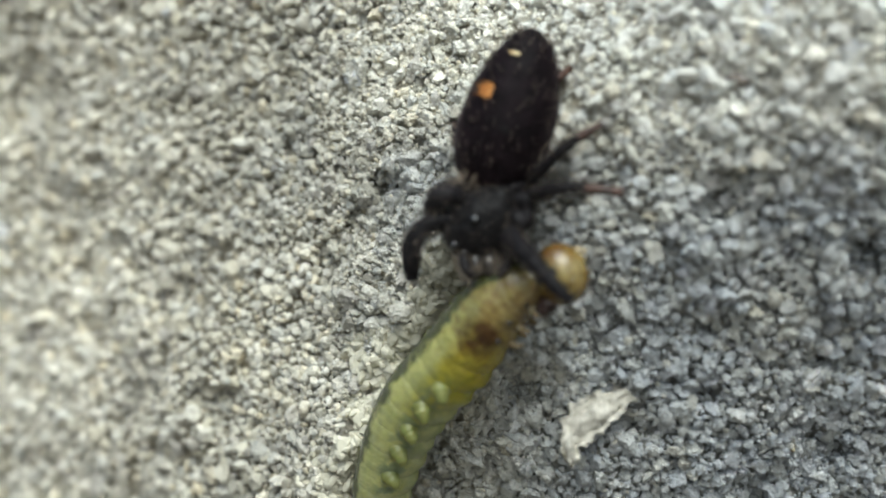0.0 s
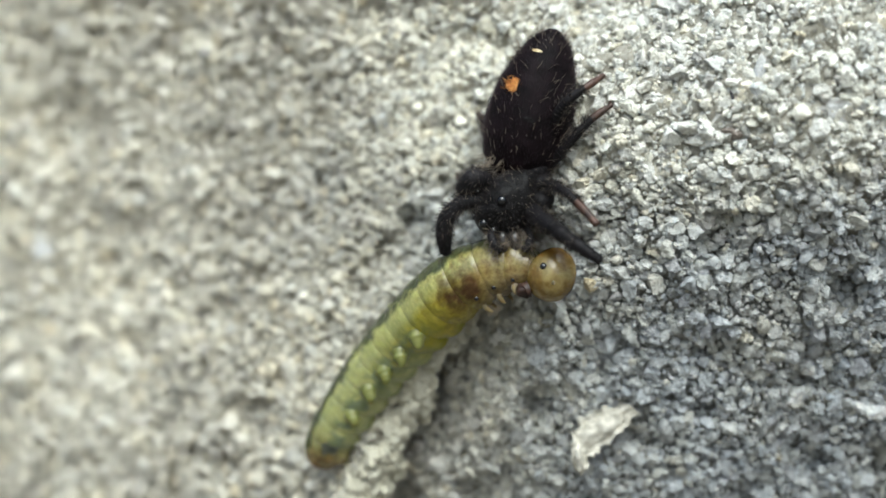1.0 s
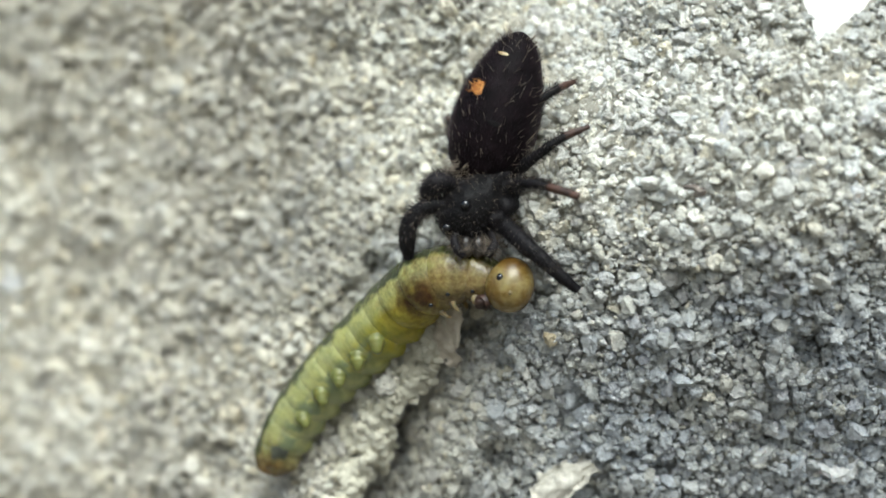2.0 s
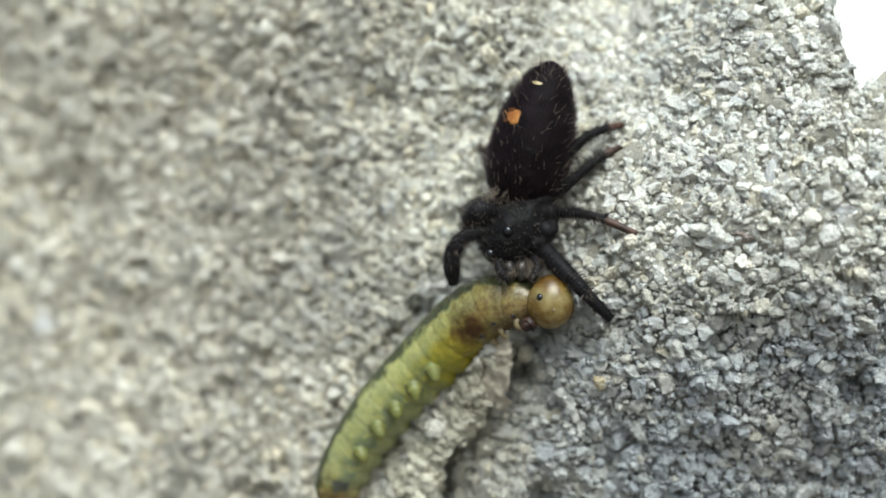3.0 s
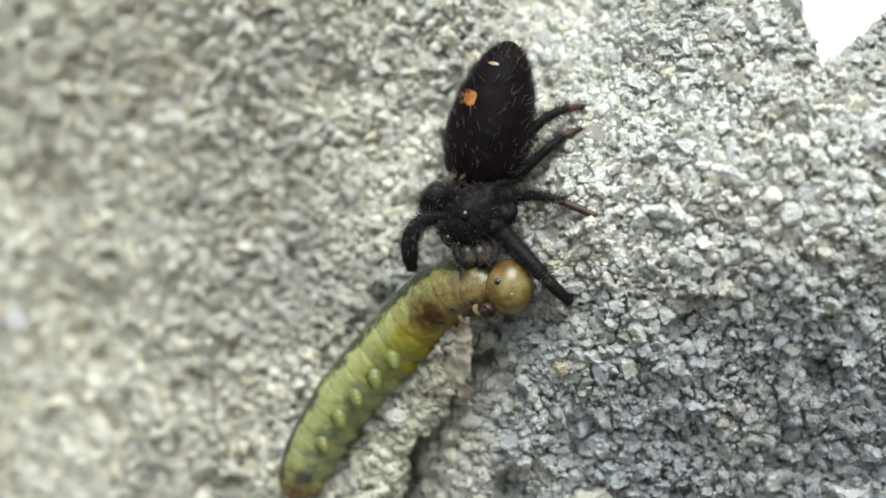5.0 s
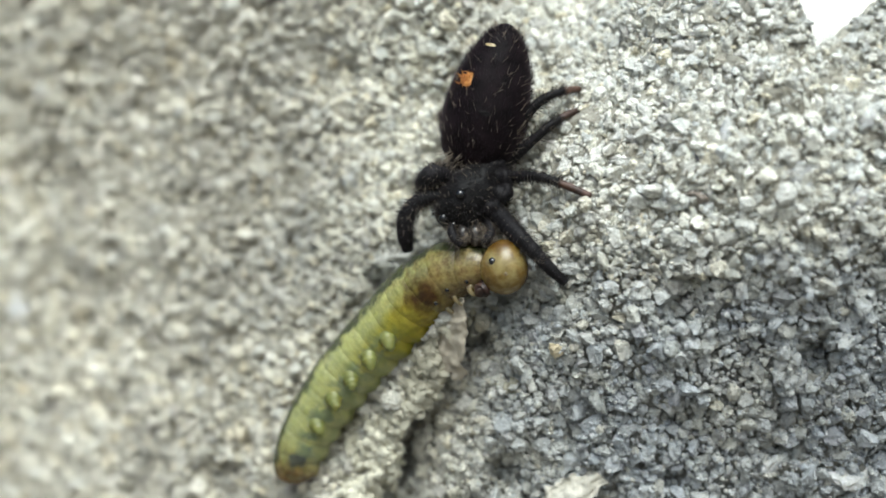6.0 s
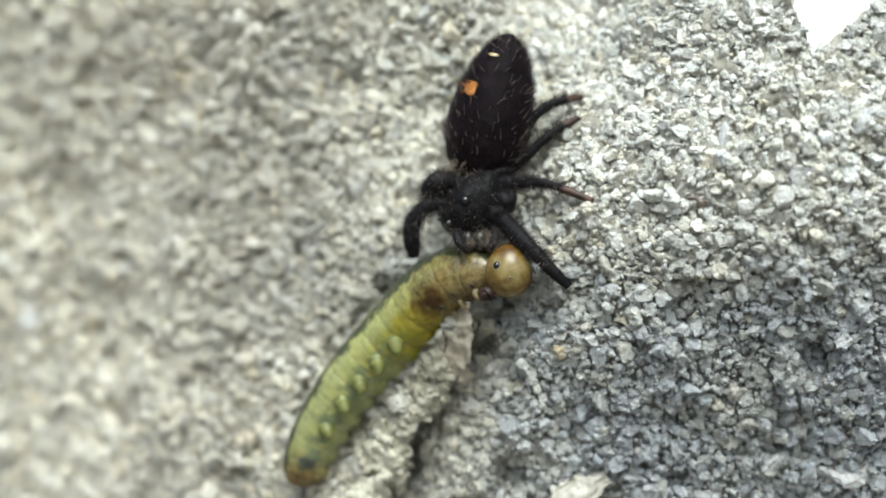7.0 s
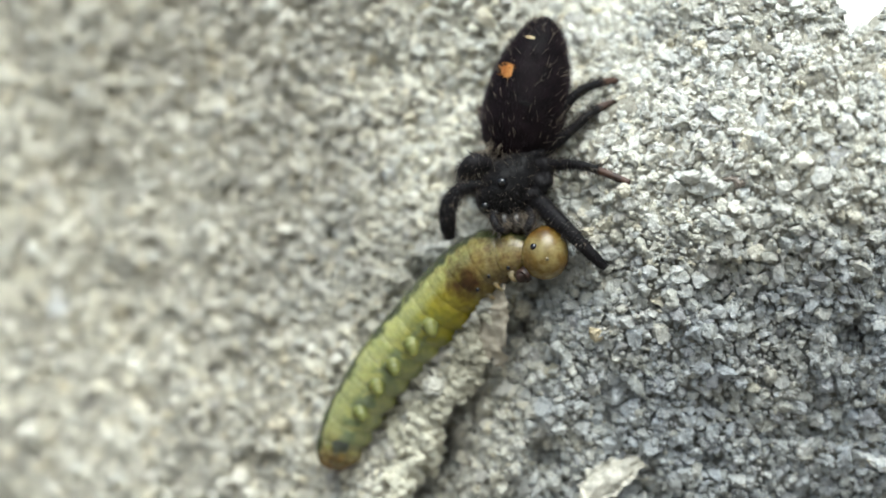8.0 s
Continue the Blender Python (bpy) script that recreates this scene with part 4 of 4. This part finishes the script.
    # legs, each turning about its hip
    made = []
    for n, (kind, pts, radii) in enumerate(LEGS):
        hip = Vector(pts[0])
        # the limb keeps clear of the wall
        pts = [(x, min(y, float(wall_y(x, z, False)) - 0.25 - 0.8 * r), z) for (x, y, z), r in zip(pts, radii)] if n < 4 else pts
        rel = [Vector(p) - hip for p in pts]
        bm = bmesh.new()
        fine, fr = tube(bm, rel[:5], radii[:5], 12, 0.16, n)
        leg = part("leg", bm, MAT_LEG, root, "black bristly leg")
        leg.matrix_local = Matrix.Translation((hip - o) * K)
        bm = bmesh.new()
        furry(bm, fine, fr, 700, 0.42, 0.013, 0.7)
        part("leg_hair", bm, MAT_CHARFUR, leg)
        bm = bmesh.new()
        furry(bm, fine, fr, 170, 0.46, 0.010, 0.6)
        part("pale_leg_hair", bm, MAT_GREYFUR, leg)
        bm = bmesh.new()
        t = rel[4].lerp(rel[3], 0.25)
        f2, r2 = tube(bm, [t, rel[4].lerp(rel[5], 0.35), rel[4].lerp(rel[5], 0.75), rel[5]], [radii[4] * 1.02, radii[4], radii[5] * 1.15, radii[5]], 12, 0.12, n + 5)
        furry(bm, f2, r2, 160 if kind == "fore" else 70, 0.32, 0.013, 0.6)
        part("foot", bm, MAT_LEG if kind == "fore" else MAT_TARSUS, leg, "black fuzzy foot" if kind == "fore" else "reddish brown foot")
        made.append((leg, hip, Vector(pts[5])))
    return root, made


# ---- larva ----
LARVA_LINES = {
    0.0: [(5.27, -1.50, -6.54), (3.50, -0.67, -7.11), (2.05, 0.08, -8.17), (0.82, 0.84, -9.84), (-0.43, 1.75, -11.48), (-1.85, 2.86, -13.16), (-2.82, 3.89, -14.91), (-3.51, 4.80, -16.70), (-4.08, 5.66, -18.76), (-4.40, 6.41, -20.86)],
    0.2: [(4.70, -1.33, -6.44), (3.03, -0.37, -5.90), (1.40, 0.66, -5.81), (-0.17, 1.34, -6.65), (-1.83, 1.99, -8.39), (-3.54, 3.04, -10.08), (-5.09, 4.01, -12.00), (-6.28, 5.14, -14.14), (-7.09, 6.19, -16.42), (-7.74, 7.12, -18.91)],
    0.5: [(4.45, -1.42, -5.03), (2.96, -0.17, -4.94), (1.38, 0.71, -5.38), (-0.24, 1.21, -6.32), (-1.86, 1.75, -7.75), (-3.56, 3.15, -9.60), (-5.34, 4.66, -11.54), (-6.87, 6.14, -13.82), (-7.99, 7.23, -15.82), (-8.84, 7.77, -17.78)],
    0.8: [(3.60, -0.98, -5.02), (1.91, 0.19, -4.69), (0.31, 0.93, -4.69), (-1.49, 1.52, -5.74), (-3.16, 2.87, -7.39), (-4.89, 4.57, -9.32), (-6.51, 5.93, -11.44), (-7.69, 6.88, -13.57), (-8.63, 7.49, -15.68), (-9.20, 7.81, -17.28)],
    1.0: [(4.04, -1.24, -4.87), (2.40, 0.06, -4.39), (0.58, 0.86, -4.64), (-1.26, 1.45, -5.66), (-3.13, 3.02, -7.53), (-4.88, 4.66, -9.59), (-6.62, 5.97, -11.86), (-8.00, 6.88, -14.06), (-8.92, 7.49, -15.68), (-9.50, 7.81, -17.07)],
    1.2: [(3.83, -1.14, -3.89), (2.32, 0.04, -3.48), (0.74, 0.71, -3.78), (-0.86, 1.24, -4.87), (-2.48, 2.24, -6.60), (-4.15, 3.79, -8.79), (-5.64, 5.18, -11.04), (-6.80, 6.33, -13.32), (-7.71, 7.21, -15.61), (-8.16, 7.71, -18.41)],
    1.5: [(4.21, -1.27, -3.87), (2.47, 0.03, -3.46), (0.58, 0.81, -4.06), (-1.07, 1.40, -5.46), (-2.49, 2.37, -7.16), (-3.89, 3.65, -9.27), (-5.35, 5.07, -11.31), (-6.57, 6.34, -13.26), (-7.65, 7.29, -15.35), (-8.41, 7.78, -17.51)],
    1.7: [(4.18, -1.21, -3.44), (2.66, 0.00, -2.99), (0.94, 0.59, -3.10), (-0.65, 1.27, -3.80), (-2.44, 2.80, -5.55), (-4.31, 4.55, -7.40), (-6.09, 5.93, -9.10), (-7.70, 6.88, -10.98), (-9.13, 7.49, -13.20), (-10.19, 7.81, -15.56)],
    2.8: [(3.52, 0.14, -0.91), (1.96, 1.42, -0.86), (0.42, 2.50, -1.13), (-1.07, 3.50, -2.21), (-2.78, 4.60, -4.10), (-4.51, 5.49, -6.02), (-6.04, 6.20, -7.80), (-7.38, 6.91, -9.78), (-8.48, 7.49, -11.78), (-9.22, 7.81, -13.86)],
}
SEGMENTS = 13
LARVA_LENGTH = 18.2


def larva_poses(t):
    """Places of the head and the body rings along the larva's line at a keyed time, in the larva's own space (millimetres, at 2.8 s the world's)."""
    line = np.array(LARVA_LINES[t])
    dense = []
    for i in range(len(line) - 1):
        p0, p1, p2, p3 = line[max(i - 1, 0)], line[i], line[i + 1], line[min(i + 2, len(line) - 1)]
        for f in np.arange(0, 1, 0.05):
            dense.append(0.5 * (2 * p1 + (p2 - p0) * f + (2 * p0 - 5 * p1 + 4 * p2 - p3) * f * f + (3 * p1 - p0 - 3 * p2 + p3) * f ** 3))
    dense.append(line[-1])
    dense = np.array(dense)
    run = np.concatenate([[0], np.cumsum(np.linalg.norm(np.diff(dense, axis=0), axis=1))])
    spots = [0.0] + list(np.linspace(1.85, run[-1] - 0.55, SEGMENTS))
    out = []
    for s in spots:
        p = Vector([np.interp(s, run, dense[:, k]) for k in range(3)])
        a = Vector([np.interp(max(s - 0.8, 0), run, dense[:, k]) for k in range(3)])
        b = Vector([np.interp(min(s + 0.8, run[-1]), run, dense[:, k]) for k in range(3)])
        tail = (b - a).normalized()
        away = (Vector((0, 1, 0)) - tail * tail.y).normalized()
        back = away.cross(tail).normalized()
        m = Matrix((tail, back, away)).transposed().to_4x4()
        m.translation = p
        out.append(m)
    return out


def in_metres(m):
    m = m.copy()
    m.translation = m.translation * K
    return m


def body_ring(length, radius, before, after, tall, seed, place, folds=3):
    """One ring of the larva: local x to the tail, y to the back, z away; soft folds round it.
    Its points keep their rest place and how far they lie along and up the body, for the skin."""
    bm = bmesh.new()
    rest = bm.verts.layers.float_vector.new("rest")
    along = bm.verts.layers.float.new("along")
    height = bm.verts.layers.float.new("height")
    nu, nv = 22, 32
    rings = []
    for i in range(nu + 1):
        u = -1 + 2 * i / nu
        tail = seed == SEGMENTS - 1 and u > 0
        x = u * length * (1.5 if tail else 2.0)
        ring = []
        for k in range(nv):
            a = 6.28319 * k / nv
            y, z = math.sin(a) * tall, math.cos(a)
            q = (max(0.0, 1 - abs(u) ** (14.0 + 3.0 * math.sin(a))) ** 0.5 * 0.985 + 0.015) * (1 + 0.004 * math.cos(u * math.pi * folds * 1.5))
            # each ring dips under its neighbours
            q *= 1 - (0.08 * u * u if tail else 0.25 * u ** 4)
            size = radius + ((after if x > 0 else before) - radius) * abs(x) / (2 * length)
            belly = 1 + (0.13 if seed > 3 else 0.06) * max(0, -math.sin(a)) * math.cos(u * math.pi)
            bump = 1 + 0.02 * noise.noise(Vector((x * 2, y * 3 + seed, z * 3)))
            v = bm.verts.new((x * K, y * q * size * belly * bump * K, z * q * size * bump * K))
            v[rest] = place @ Vector((x, y * radius, z * radius))
            v[along] = (seed + 0.5 + 0.5 * x / length) / SEGMENTS
            v[height] = math.sin(a - 0.3)
            ring.append(v)
        rings.append(ring)
    for r0, r1 in zip(rings, rings[1:]):
        for k in range(nv):
            bm.faces.new((r0[k], r0[(k + 1) % nv], r1[(k + 1) % nv], r1[k]))
    bm.faces.new(rings[0][::-1])
    bm.faces.new(rings[-1])
    bmesh.ops.recalc_face_normals(bm, faces=bm.faces)
    return bm


def build_larva():
    random.seed(5)
    root = new("sawfly_larva")
    tagged(root, "limp yellow-green larva with an amber head held by the spider", "caterpillar")
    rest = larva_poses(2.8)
    radii = [1.25, 1.60, 1.80, 1.88, 1.90, 1.87, 1.83, 1.78, 1.73, 1.67, 1.60, 1.52, 1.36]
    pieces = []
    # head capsule with its single eye on the near side
    bm = bmesh.new()
    bmesh.ops.create_uvsphere(bm, u_segments=36, v_segments=24, radius=1.0)
    for v in bm.verts:
        v.co = Vector((v.co.x * 1.38, v.co.y * 1.56 * (1 + 0.06 * v.co.y), v.co.z * 1.32)) * K
        v.co *= 1 + 0.02 * noise.noise(v.co * 900)
    head = part("head", bm, MAT_HEAD, root, "shiny rounded amber head capsule")
    head.matrix_local = in_metres(rest[0])
    pieces.append(head)
    for x, y, size, name, mat in ((-0.05, 0.38, 0.23, "eye", MAT_EYE), (-0.85, -0.25, 0.11, "antenna_base", MAT_CLEAR)):
        bm = bmesh.new()
        z = -1.32 * math.sqrt(max(0, 1 - (x / 1.38) ** 2 - (y / 1.56) ** 2))
        bmesh.ops.create_uvsphere(bm, u_segments=14, v_segments=10, radius=size * K, matrix=Matrix.Translation((x * K, y * K, (z + size * 0.45) * K)))
        part(name, bm, mat, head)
    bm = bmesh.new()
    tube(bm, [(0.75, -1.1, -0.5), (0.95, -1.35, -0.75), (0.85, -1.5, -0.9)], [0.50, 0.44, 0.24], 12, 0.4, 3)
    part("mouthparts", bm, MAT_TARSUS, head, "dark brown mouthparts")
    step = LARVA_LENGTH / SEGMENTS * 0.5
    for n in range(SEGMENTS):
        r = radii[n]
        ring = part("body_ring", body_ring(step * (0.72 if n == 0 else 1.0), r, radii[max(n - 1, 0)] if n else 0.85, radii[min(n + 1, SEGMENTS - 1)] if n < SEGMENTS - 1 else 0.75, 1.04, n, rest[n + 1]), MAT_SKIN, root)
        ring.matrix_local = in_metres(rest[n + 1])
        pieces.append(ring)
        if n < 3:
            # jointed legs of the thorax, pale with a dark claw, and small dark plates
            for near in (-1, 1):
                bm = bmesh.new()
                tube(bm, [(0.0, -r * 0.72, near * 0.62), (0.04, -r * 0.98, near * 0.80), (-0.08, -r * 1.18, near * 0.76), (-0.22, -r * 1.3, near * 0.62)], [0.22, 0.17, 0.12, 0.05], 10, 0.1)
                part("thoracic_leg", bm, MAT_CLEAR, ring, "pale jointed leg")
            bm = bmesh.new()
            bmesh.ops.create_uvsphere(bm, u_segments=12, v_segments=8, radius=0.15 * K, matrix=Matrix.Translation((0.1 * K, -r * 0.62 * K, -r * 0.78 * K)))
            part("dark_plate", bm, MAT_EYE, ring)
        elif n < SEGMENTS - 1:
            # five pairs of fleshy prolegs, each a blunt cone hooked towards the tail
            for near in () if n in (3, 4, 9, 11) else (-1, 1):
                bm = bmesh.new()
                dx = {5: -0.4, 6: -0.15, 7: 0.1, 8: 0.35, 10: -0.6}[n]
                tube(bm, [(dx - 0.1, -r * 0.12, near * r * 0.72), (dx - 0.02, -r * 0.26, near * r * 0.98), (dx + 0.1, -r * 0.42, near * r * 1.12), (dx + 0.32, -r * 0.5, near * r * 1.14)], [0.60, 0.50, 0.34, 0.20], 12, 0.25, n)
                part("proleg", bm, MAT_PROLEG, ring, "pale fleshy proleg")
        else:
            bm = bmesh.new()
            bmesh.ops.create_uvsphere(bm, u_segments=16, v_segments=10, radius=1.0)
            for v in bm.verts:
                v.co = Vector((v.co.x * 0.62 * (1 + 0.3 * math.sin(5 * v.co.y)) - 1.0, v.co.y * 0.58 - 0.1, v.co.z * 0.2 - r * 0.96)) * K
            part("dark_spot", bm, MAT_GUT, ring, "dark spot near the tail")
    return root, pieces


def build_backdrop():
    bm = bmesh.new()
    bmesh.ops.create_grid(bm, x_segments=2, y_segments=2, size=1.0)
    for v in bm.verts:
        v.co = Vector((v.co.x * 90, 60 + 0.02 * v.co.x ** 2, 20 + v.co.y * 22))
    return tagged(part("backdrop", bm, MAT_SKYGLOW, None), "bright hazy cream sky far behind the wall", "sky", kind="structure")


# ---- building ----
wall = build_wall()
ground_bm = bmesh.new()
bmesh.ops.create_grid(ground_bm, x_segments=60, y_segments=60, size=600)
for v in ground_bm.verts:
    v.co.z = 0.002 * noise.noise(v.co * 0.3) - 0.1695
ground = tagged(part("ground", ground_bm, MAT_SOIL, None), "bare brown soil under the wall", "ground", kind="structure")
build_backdrop()
spider, spider_legs = build_spider()
larva, larva_pieces = build_larva()
flake = build_flake()
SHAPES = rock_shapes(16, 3, 3)
LOW_SHAPES = rock_shapes(14, 4, 2)
lone_stone("ochre_stone", 6.6, -5.4, (0.62, 0.45, 0.45), SHAPES[9], MAT_YELLOW, "small ochre stone grain set in the concrete", (0, -4, 0), 0.75)
lone_stone("white_chip", -32.8, -5.0, (0.95, 0.6, 1.6), SHAPES[1], MAT_QUARTZ, "white chip set in the receding concrete face", (0, 12, 0))
lone_stone("pale_chip", -5.6, 4.6, (1.0, 0.5, 0.75), SHAPES[2], MAT_QUARTZ, "pale angular chip set in the concrete", (0, 25, 0))
lone_stone("pale_chip", -18.3, 9.6, (1.0, 0.7, 0.8), SHAPES[3], MAT_QUARTZ, "pale blurred chip set in the concrete", (0, -35, 0))
lone_stone("orange_stone", -8.6, 11.3, (0.4, 0.4, 0.6), SHAPES[4], MAT_YELLOW, "small orange stone grain in the concrete", (0, 0, 0))
lone_stone("rust_stone", 13.8, 3.0, (0.7, 0.5, 0.45), SHAPES[5], MAT_RUST, "rust-stained stone grain in the concrete", (0, 10, 0), -0.35)
lone_stone("black_splinter", 13.6, 5.1, (0.11, 0.12, 0.42), SHAPES[6], MAT_SPLINTER, "thin black splinter stuck in the concrete", (0, -14, 0))
lone_stone("pale_bar_stone", 15.2, 6.5, (0.4, 0.4, 1.25), SHAPES[7], MAT_QUARTZ, "elongated pale stone grain in the concrete", (0, 2, 0), -0.1)
lone_stone("pale_quartz_stone", 19.6, 4.3, (1.1, 0.7, 0.9), SHAPES[8], MAT_QUARTZ, "large pale quartz grain in the concrete", (0, -20, 0), -0.45)
lone_stone("pale_quartz_stone", 22.0, 2.9, (0.75, 0.5, 0.7), SHAPES[9], MAT_QUARTZ, "pale quartz grain in the concrete", (0, 30, 0))
lone_stone("crumbly_quartz", 13.1, -8.6, (0.8, 0.5, 1.0), SHAPES[10], MAT_QUARTZ, "crumbly white quartz grain in the concrete", (0, 20, 0))
lone_stone("white_pebble", 10.9, -1.9, (0.5, 0.4, 0.42), SHAPES[11], MAT_QUARTZ, "smooth small white pebble in the concrete", (0, 15, 0))
lone_stone("cream_pebble", 3.8, -7.9, (0.5, 0.4, 0.46), SHAPES[12], MAT_CRUST, "rounded cream pebble beside the mortar lip", (0, 0, 0))
lone_stone("pale_quartz_stone", 19.2, -12.3, (0.75, 0.5, 0.65), SHAPES[13], MAT_QUARTZ, "bluish pale quartz grain in the concrete", (0, 40, 0))
lone_stone("pale_quartz_stone", 23.4, -12.9, (1.1, 0.6, 1.2), SHAPES[14], MAT_QUARTZ, "large pale quartz grain in the concrete", (0, -30, 0))
lone_stone("white_pebble", 22.5, 7.1, (0.8, 0.6, 0.65), SHAPES[15], MAT_QUARTZ, "white angular pebble in the concrete", (0, 10, 0), -0.45)
lone_stone("mossy_stone", 18.4, -16.2, (0.42, 0.4, 0.36), SHAPES[3], MAT_YELLOW, "small yellowish mossy stone in the concrete", (0, 0, 0))
lone_stone("pale_quartz_stone", 19.5, -10.5, (0.6, 0.5, 0.6), SHAPES[5], MAT_QUARTZ, "pale quartz grain in the concrete", (0, 50, 0))
lone_stone("grey_pebble", 4.3, -7.9, (0.7, 0.5, 0.75), SHAPES[9], MAT_CRUST, "rounded grey pebble under the mortar lip", (0, 0, 0), -0.4)
build_crust(wall)

# loose grains of the concrete: the larger ones one by one near the animals, the rest together
scatter_rng = np.random.default_rng(17)
BOX = (-50, 36, -25, 23)
large, cells = scatter(scatter_rng, 450, lambda r, n: r.uniform(0.55, 0.8, n), 0.95, BOX)
coarse, cells = scatter(scatter_rng, 15000, lambda r, n: r.uniform(0.36, 0.60, n), 0.70, (-4, 36, -25, 23), cells)
middle, cells = scatter(scatter_rng, 90000, lambda r, n: 0.22 + 0.38 * r.random(n) ** 1.7, 0.58, BOX, cells)
small, cells = scatter(scatter_rng, 90000, lambda r, n: r.uniform(0.12, 0.22, n), 0.55, BOX, cells)
stones = np.concatenate([large, coarse, middle])
near = (stones[:, 0] > 4.5) & (stones[:, 0] < 20) & (np.abs(stones[:, 1] + 1) < 9)
pick = np.where(near)[0][:300]
rest_mask = np.ones(len(stones), bool)
rest_mask[pick] = False
others = stones[rest_mask]
close = others[:, 0] > -7
_, sand_spots = lay_stones("concrete_grains", others[close], SHAPES, 31, np.random.default_rng(77).uniform(-0.55, 0.22, int(close.sum())) - 0.1 * np.clip(others[close][:, 1] / 5, 0, 1), "pale grey and cream angular mineral grains bedded in the concrete", False)
sparse = ~close
lay_stones("concrete_grains", others[sparse], LOW_SHAPES, 33, np.random.default_rng(78).uniform(-0.35, 0.3, int(sparse.sum())), "pale mineral grains of the receding concrete face", False)
joint_rng = np.random.default_rng(81)
jx, jz = np.where(np.arange(26000) < 4000, joint_rng.uniform(0, 8, 26000), joint_rng.uniform(-9, 30, 26000)), np.where(np.arange(26000) < 4000, joint_rng.uniform(-14, -1, 26000), joint_rng.uniform(-22, 15, 26000))
joints = np.stack([jx, wall_y(jx, jz) + joint_rng.uniform(-0.05, 0.25, 26000), jz], -1)[jz < top_z(jx) - 0.1]
lay_sand(np.concatenate([sand_spots[:24000], joints[:13000]]), 83)
lay_stones("fine_concrete_grains", small[small[:, 0] > -12], rock_shapes(10, 6, 1), 32, 0.0, "fine grey sand grains between the stones of the concrete")
grain_meshes = []
for v, t in SHAPES:
    me = bpy.data.meshes.new("stone_grain")
    me.from_pydata([tuple(p) for p in v * K], [], [tuple(f) for f in t])
    me.materials.append(MAT_GRAIN)
    grain_meshes.append(me)
piece_rng = np.random.default_rng(41)
_, quats = turns(piece_rng, len(pick))
for (x, z, q), turn in zip(stones[pick], quats):
    ob = new("stone_grain", grain_meshes[int(piece_rng.integers(len(grain_meshes)))])
    ob.parent = wall
    n = wall_normal(np.array([x]), np.array([z]))[0]
    p = np.array([x, float(wall_y(x, z)), z]) + n * q * piece_rng.uniform(-0.5, 0.2)
    ob.rotation_mode = 'QUATERNION'
    ob.location, ob.rotation_quaternion, ob.scale = p * K, turn, (q, q, q)


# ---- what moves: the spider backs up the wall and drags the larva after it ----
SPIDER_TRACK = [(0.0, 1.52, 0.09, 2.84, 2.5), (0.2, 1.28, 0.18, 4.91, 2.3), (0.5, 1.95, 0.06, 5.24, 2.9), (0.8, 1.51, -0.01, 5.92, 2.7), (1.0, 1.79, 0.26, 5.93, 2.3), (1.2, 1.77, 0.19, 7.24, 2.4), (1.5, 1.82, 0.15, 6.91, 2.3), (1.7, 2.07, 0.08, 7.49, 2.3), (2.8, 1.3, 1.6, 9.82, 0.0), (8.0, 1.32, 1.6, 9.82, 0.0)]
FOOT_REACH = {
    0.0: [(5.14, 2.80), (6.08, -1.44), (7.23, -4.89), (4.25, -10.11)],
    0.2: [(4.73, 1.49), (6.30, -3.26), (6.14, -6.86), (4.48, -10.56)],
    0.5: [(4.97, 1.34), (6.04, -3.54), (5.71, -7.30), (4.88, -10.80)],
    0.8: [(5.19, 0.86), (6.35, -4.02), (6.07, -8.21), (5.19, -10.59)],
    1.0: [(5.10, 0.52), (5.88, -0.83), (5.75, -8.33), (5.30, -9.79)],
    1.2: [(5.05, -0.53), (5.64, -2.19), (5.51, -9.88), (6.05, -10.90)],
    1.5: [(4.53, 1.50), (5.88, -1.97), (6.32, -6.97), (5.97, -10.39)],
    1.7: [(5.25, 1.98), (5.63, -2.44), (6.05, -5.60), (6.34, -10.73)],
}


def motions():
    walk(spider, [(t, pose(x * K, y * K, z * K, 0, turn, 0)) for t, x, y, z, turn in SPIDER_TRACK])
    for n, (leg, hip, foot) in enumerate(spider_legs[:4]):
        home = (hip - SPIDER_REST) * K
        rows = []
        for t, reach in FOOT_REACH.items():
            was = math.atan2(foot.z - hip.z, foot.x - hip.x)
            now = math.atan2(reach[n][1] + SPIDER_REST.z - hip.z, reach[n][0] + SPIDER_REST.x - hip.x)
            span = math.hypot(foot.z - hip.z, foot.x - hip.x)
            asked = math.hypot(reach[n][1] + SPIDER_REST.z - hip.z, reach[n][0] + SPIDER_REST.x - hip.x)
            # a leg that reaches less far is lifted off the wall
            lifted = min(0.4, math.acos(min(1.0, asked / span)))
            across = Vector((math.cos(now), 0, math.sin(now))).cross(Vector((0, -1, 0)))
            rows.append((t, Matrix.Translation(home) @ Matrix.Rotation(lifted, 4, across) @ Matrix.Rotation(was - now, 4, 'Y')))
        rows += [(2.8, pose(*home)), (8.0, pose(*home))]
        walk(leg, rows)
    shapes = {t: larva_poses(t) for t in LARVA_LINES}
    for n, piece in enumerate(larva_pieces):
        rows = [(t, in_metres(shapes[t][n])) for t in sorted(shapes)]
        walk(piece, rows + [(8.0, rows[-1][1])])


motions()
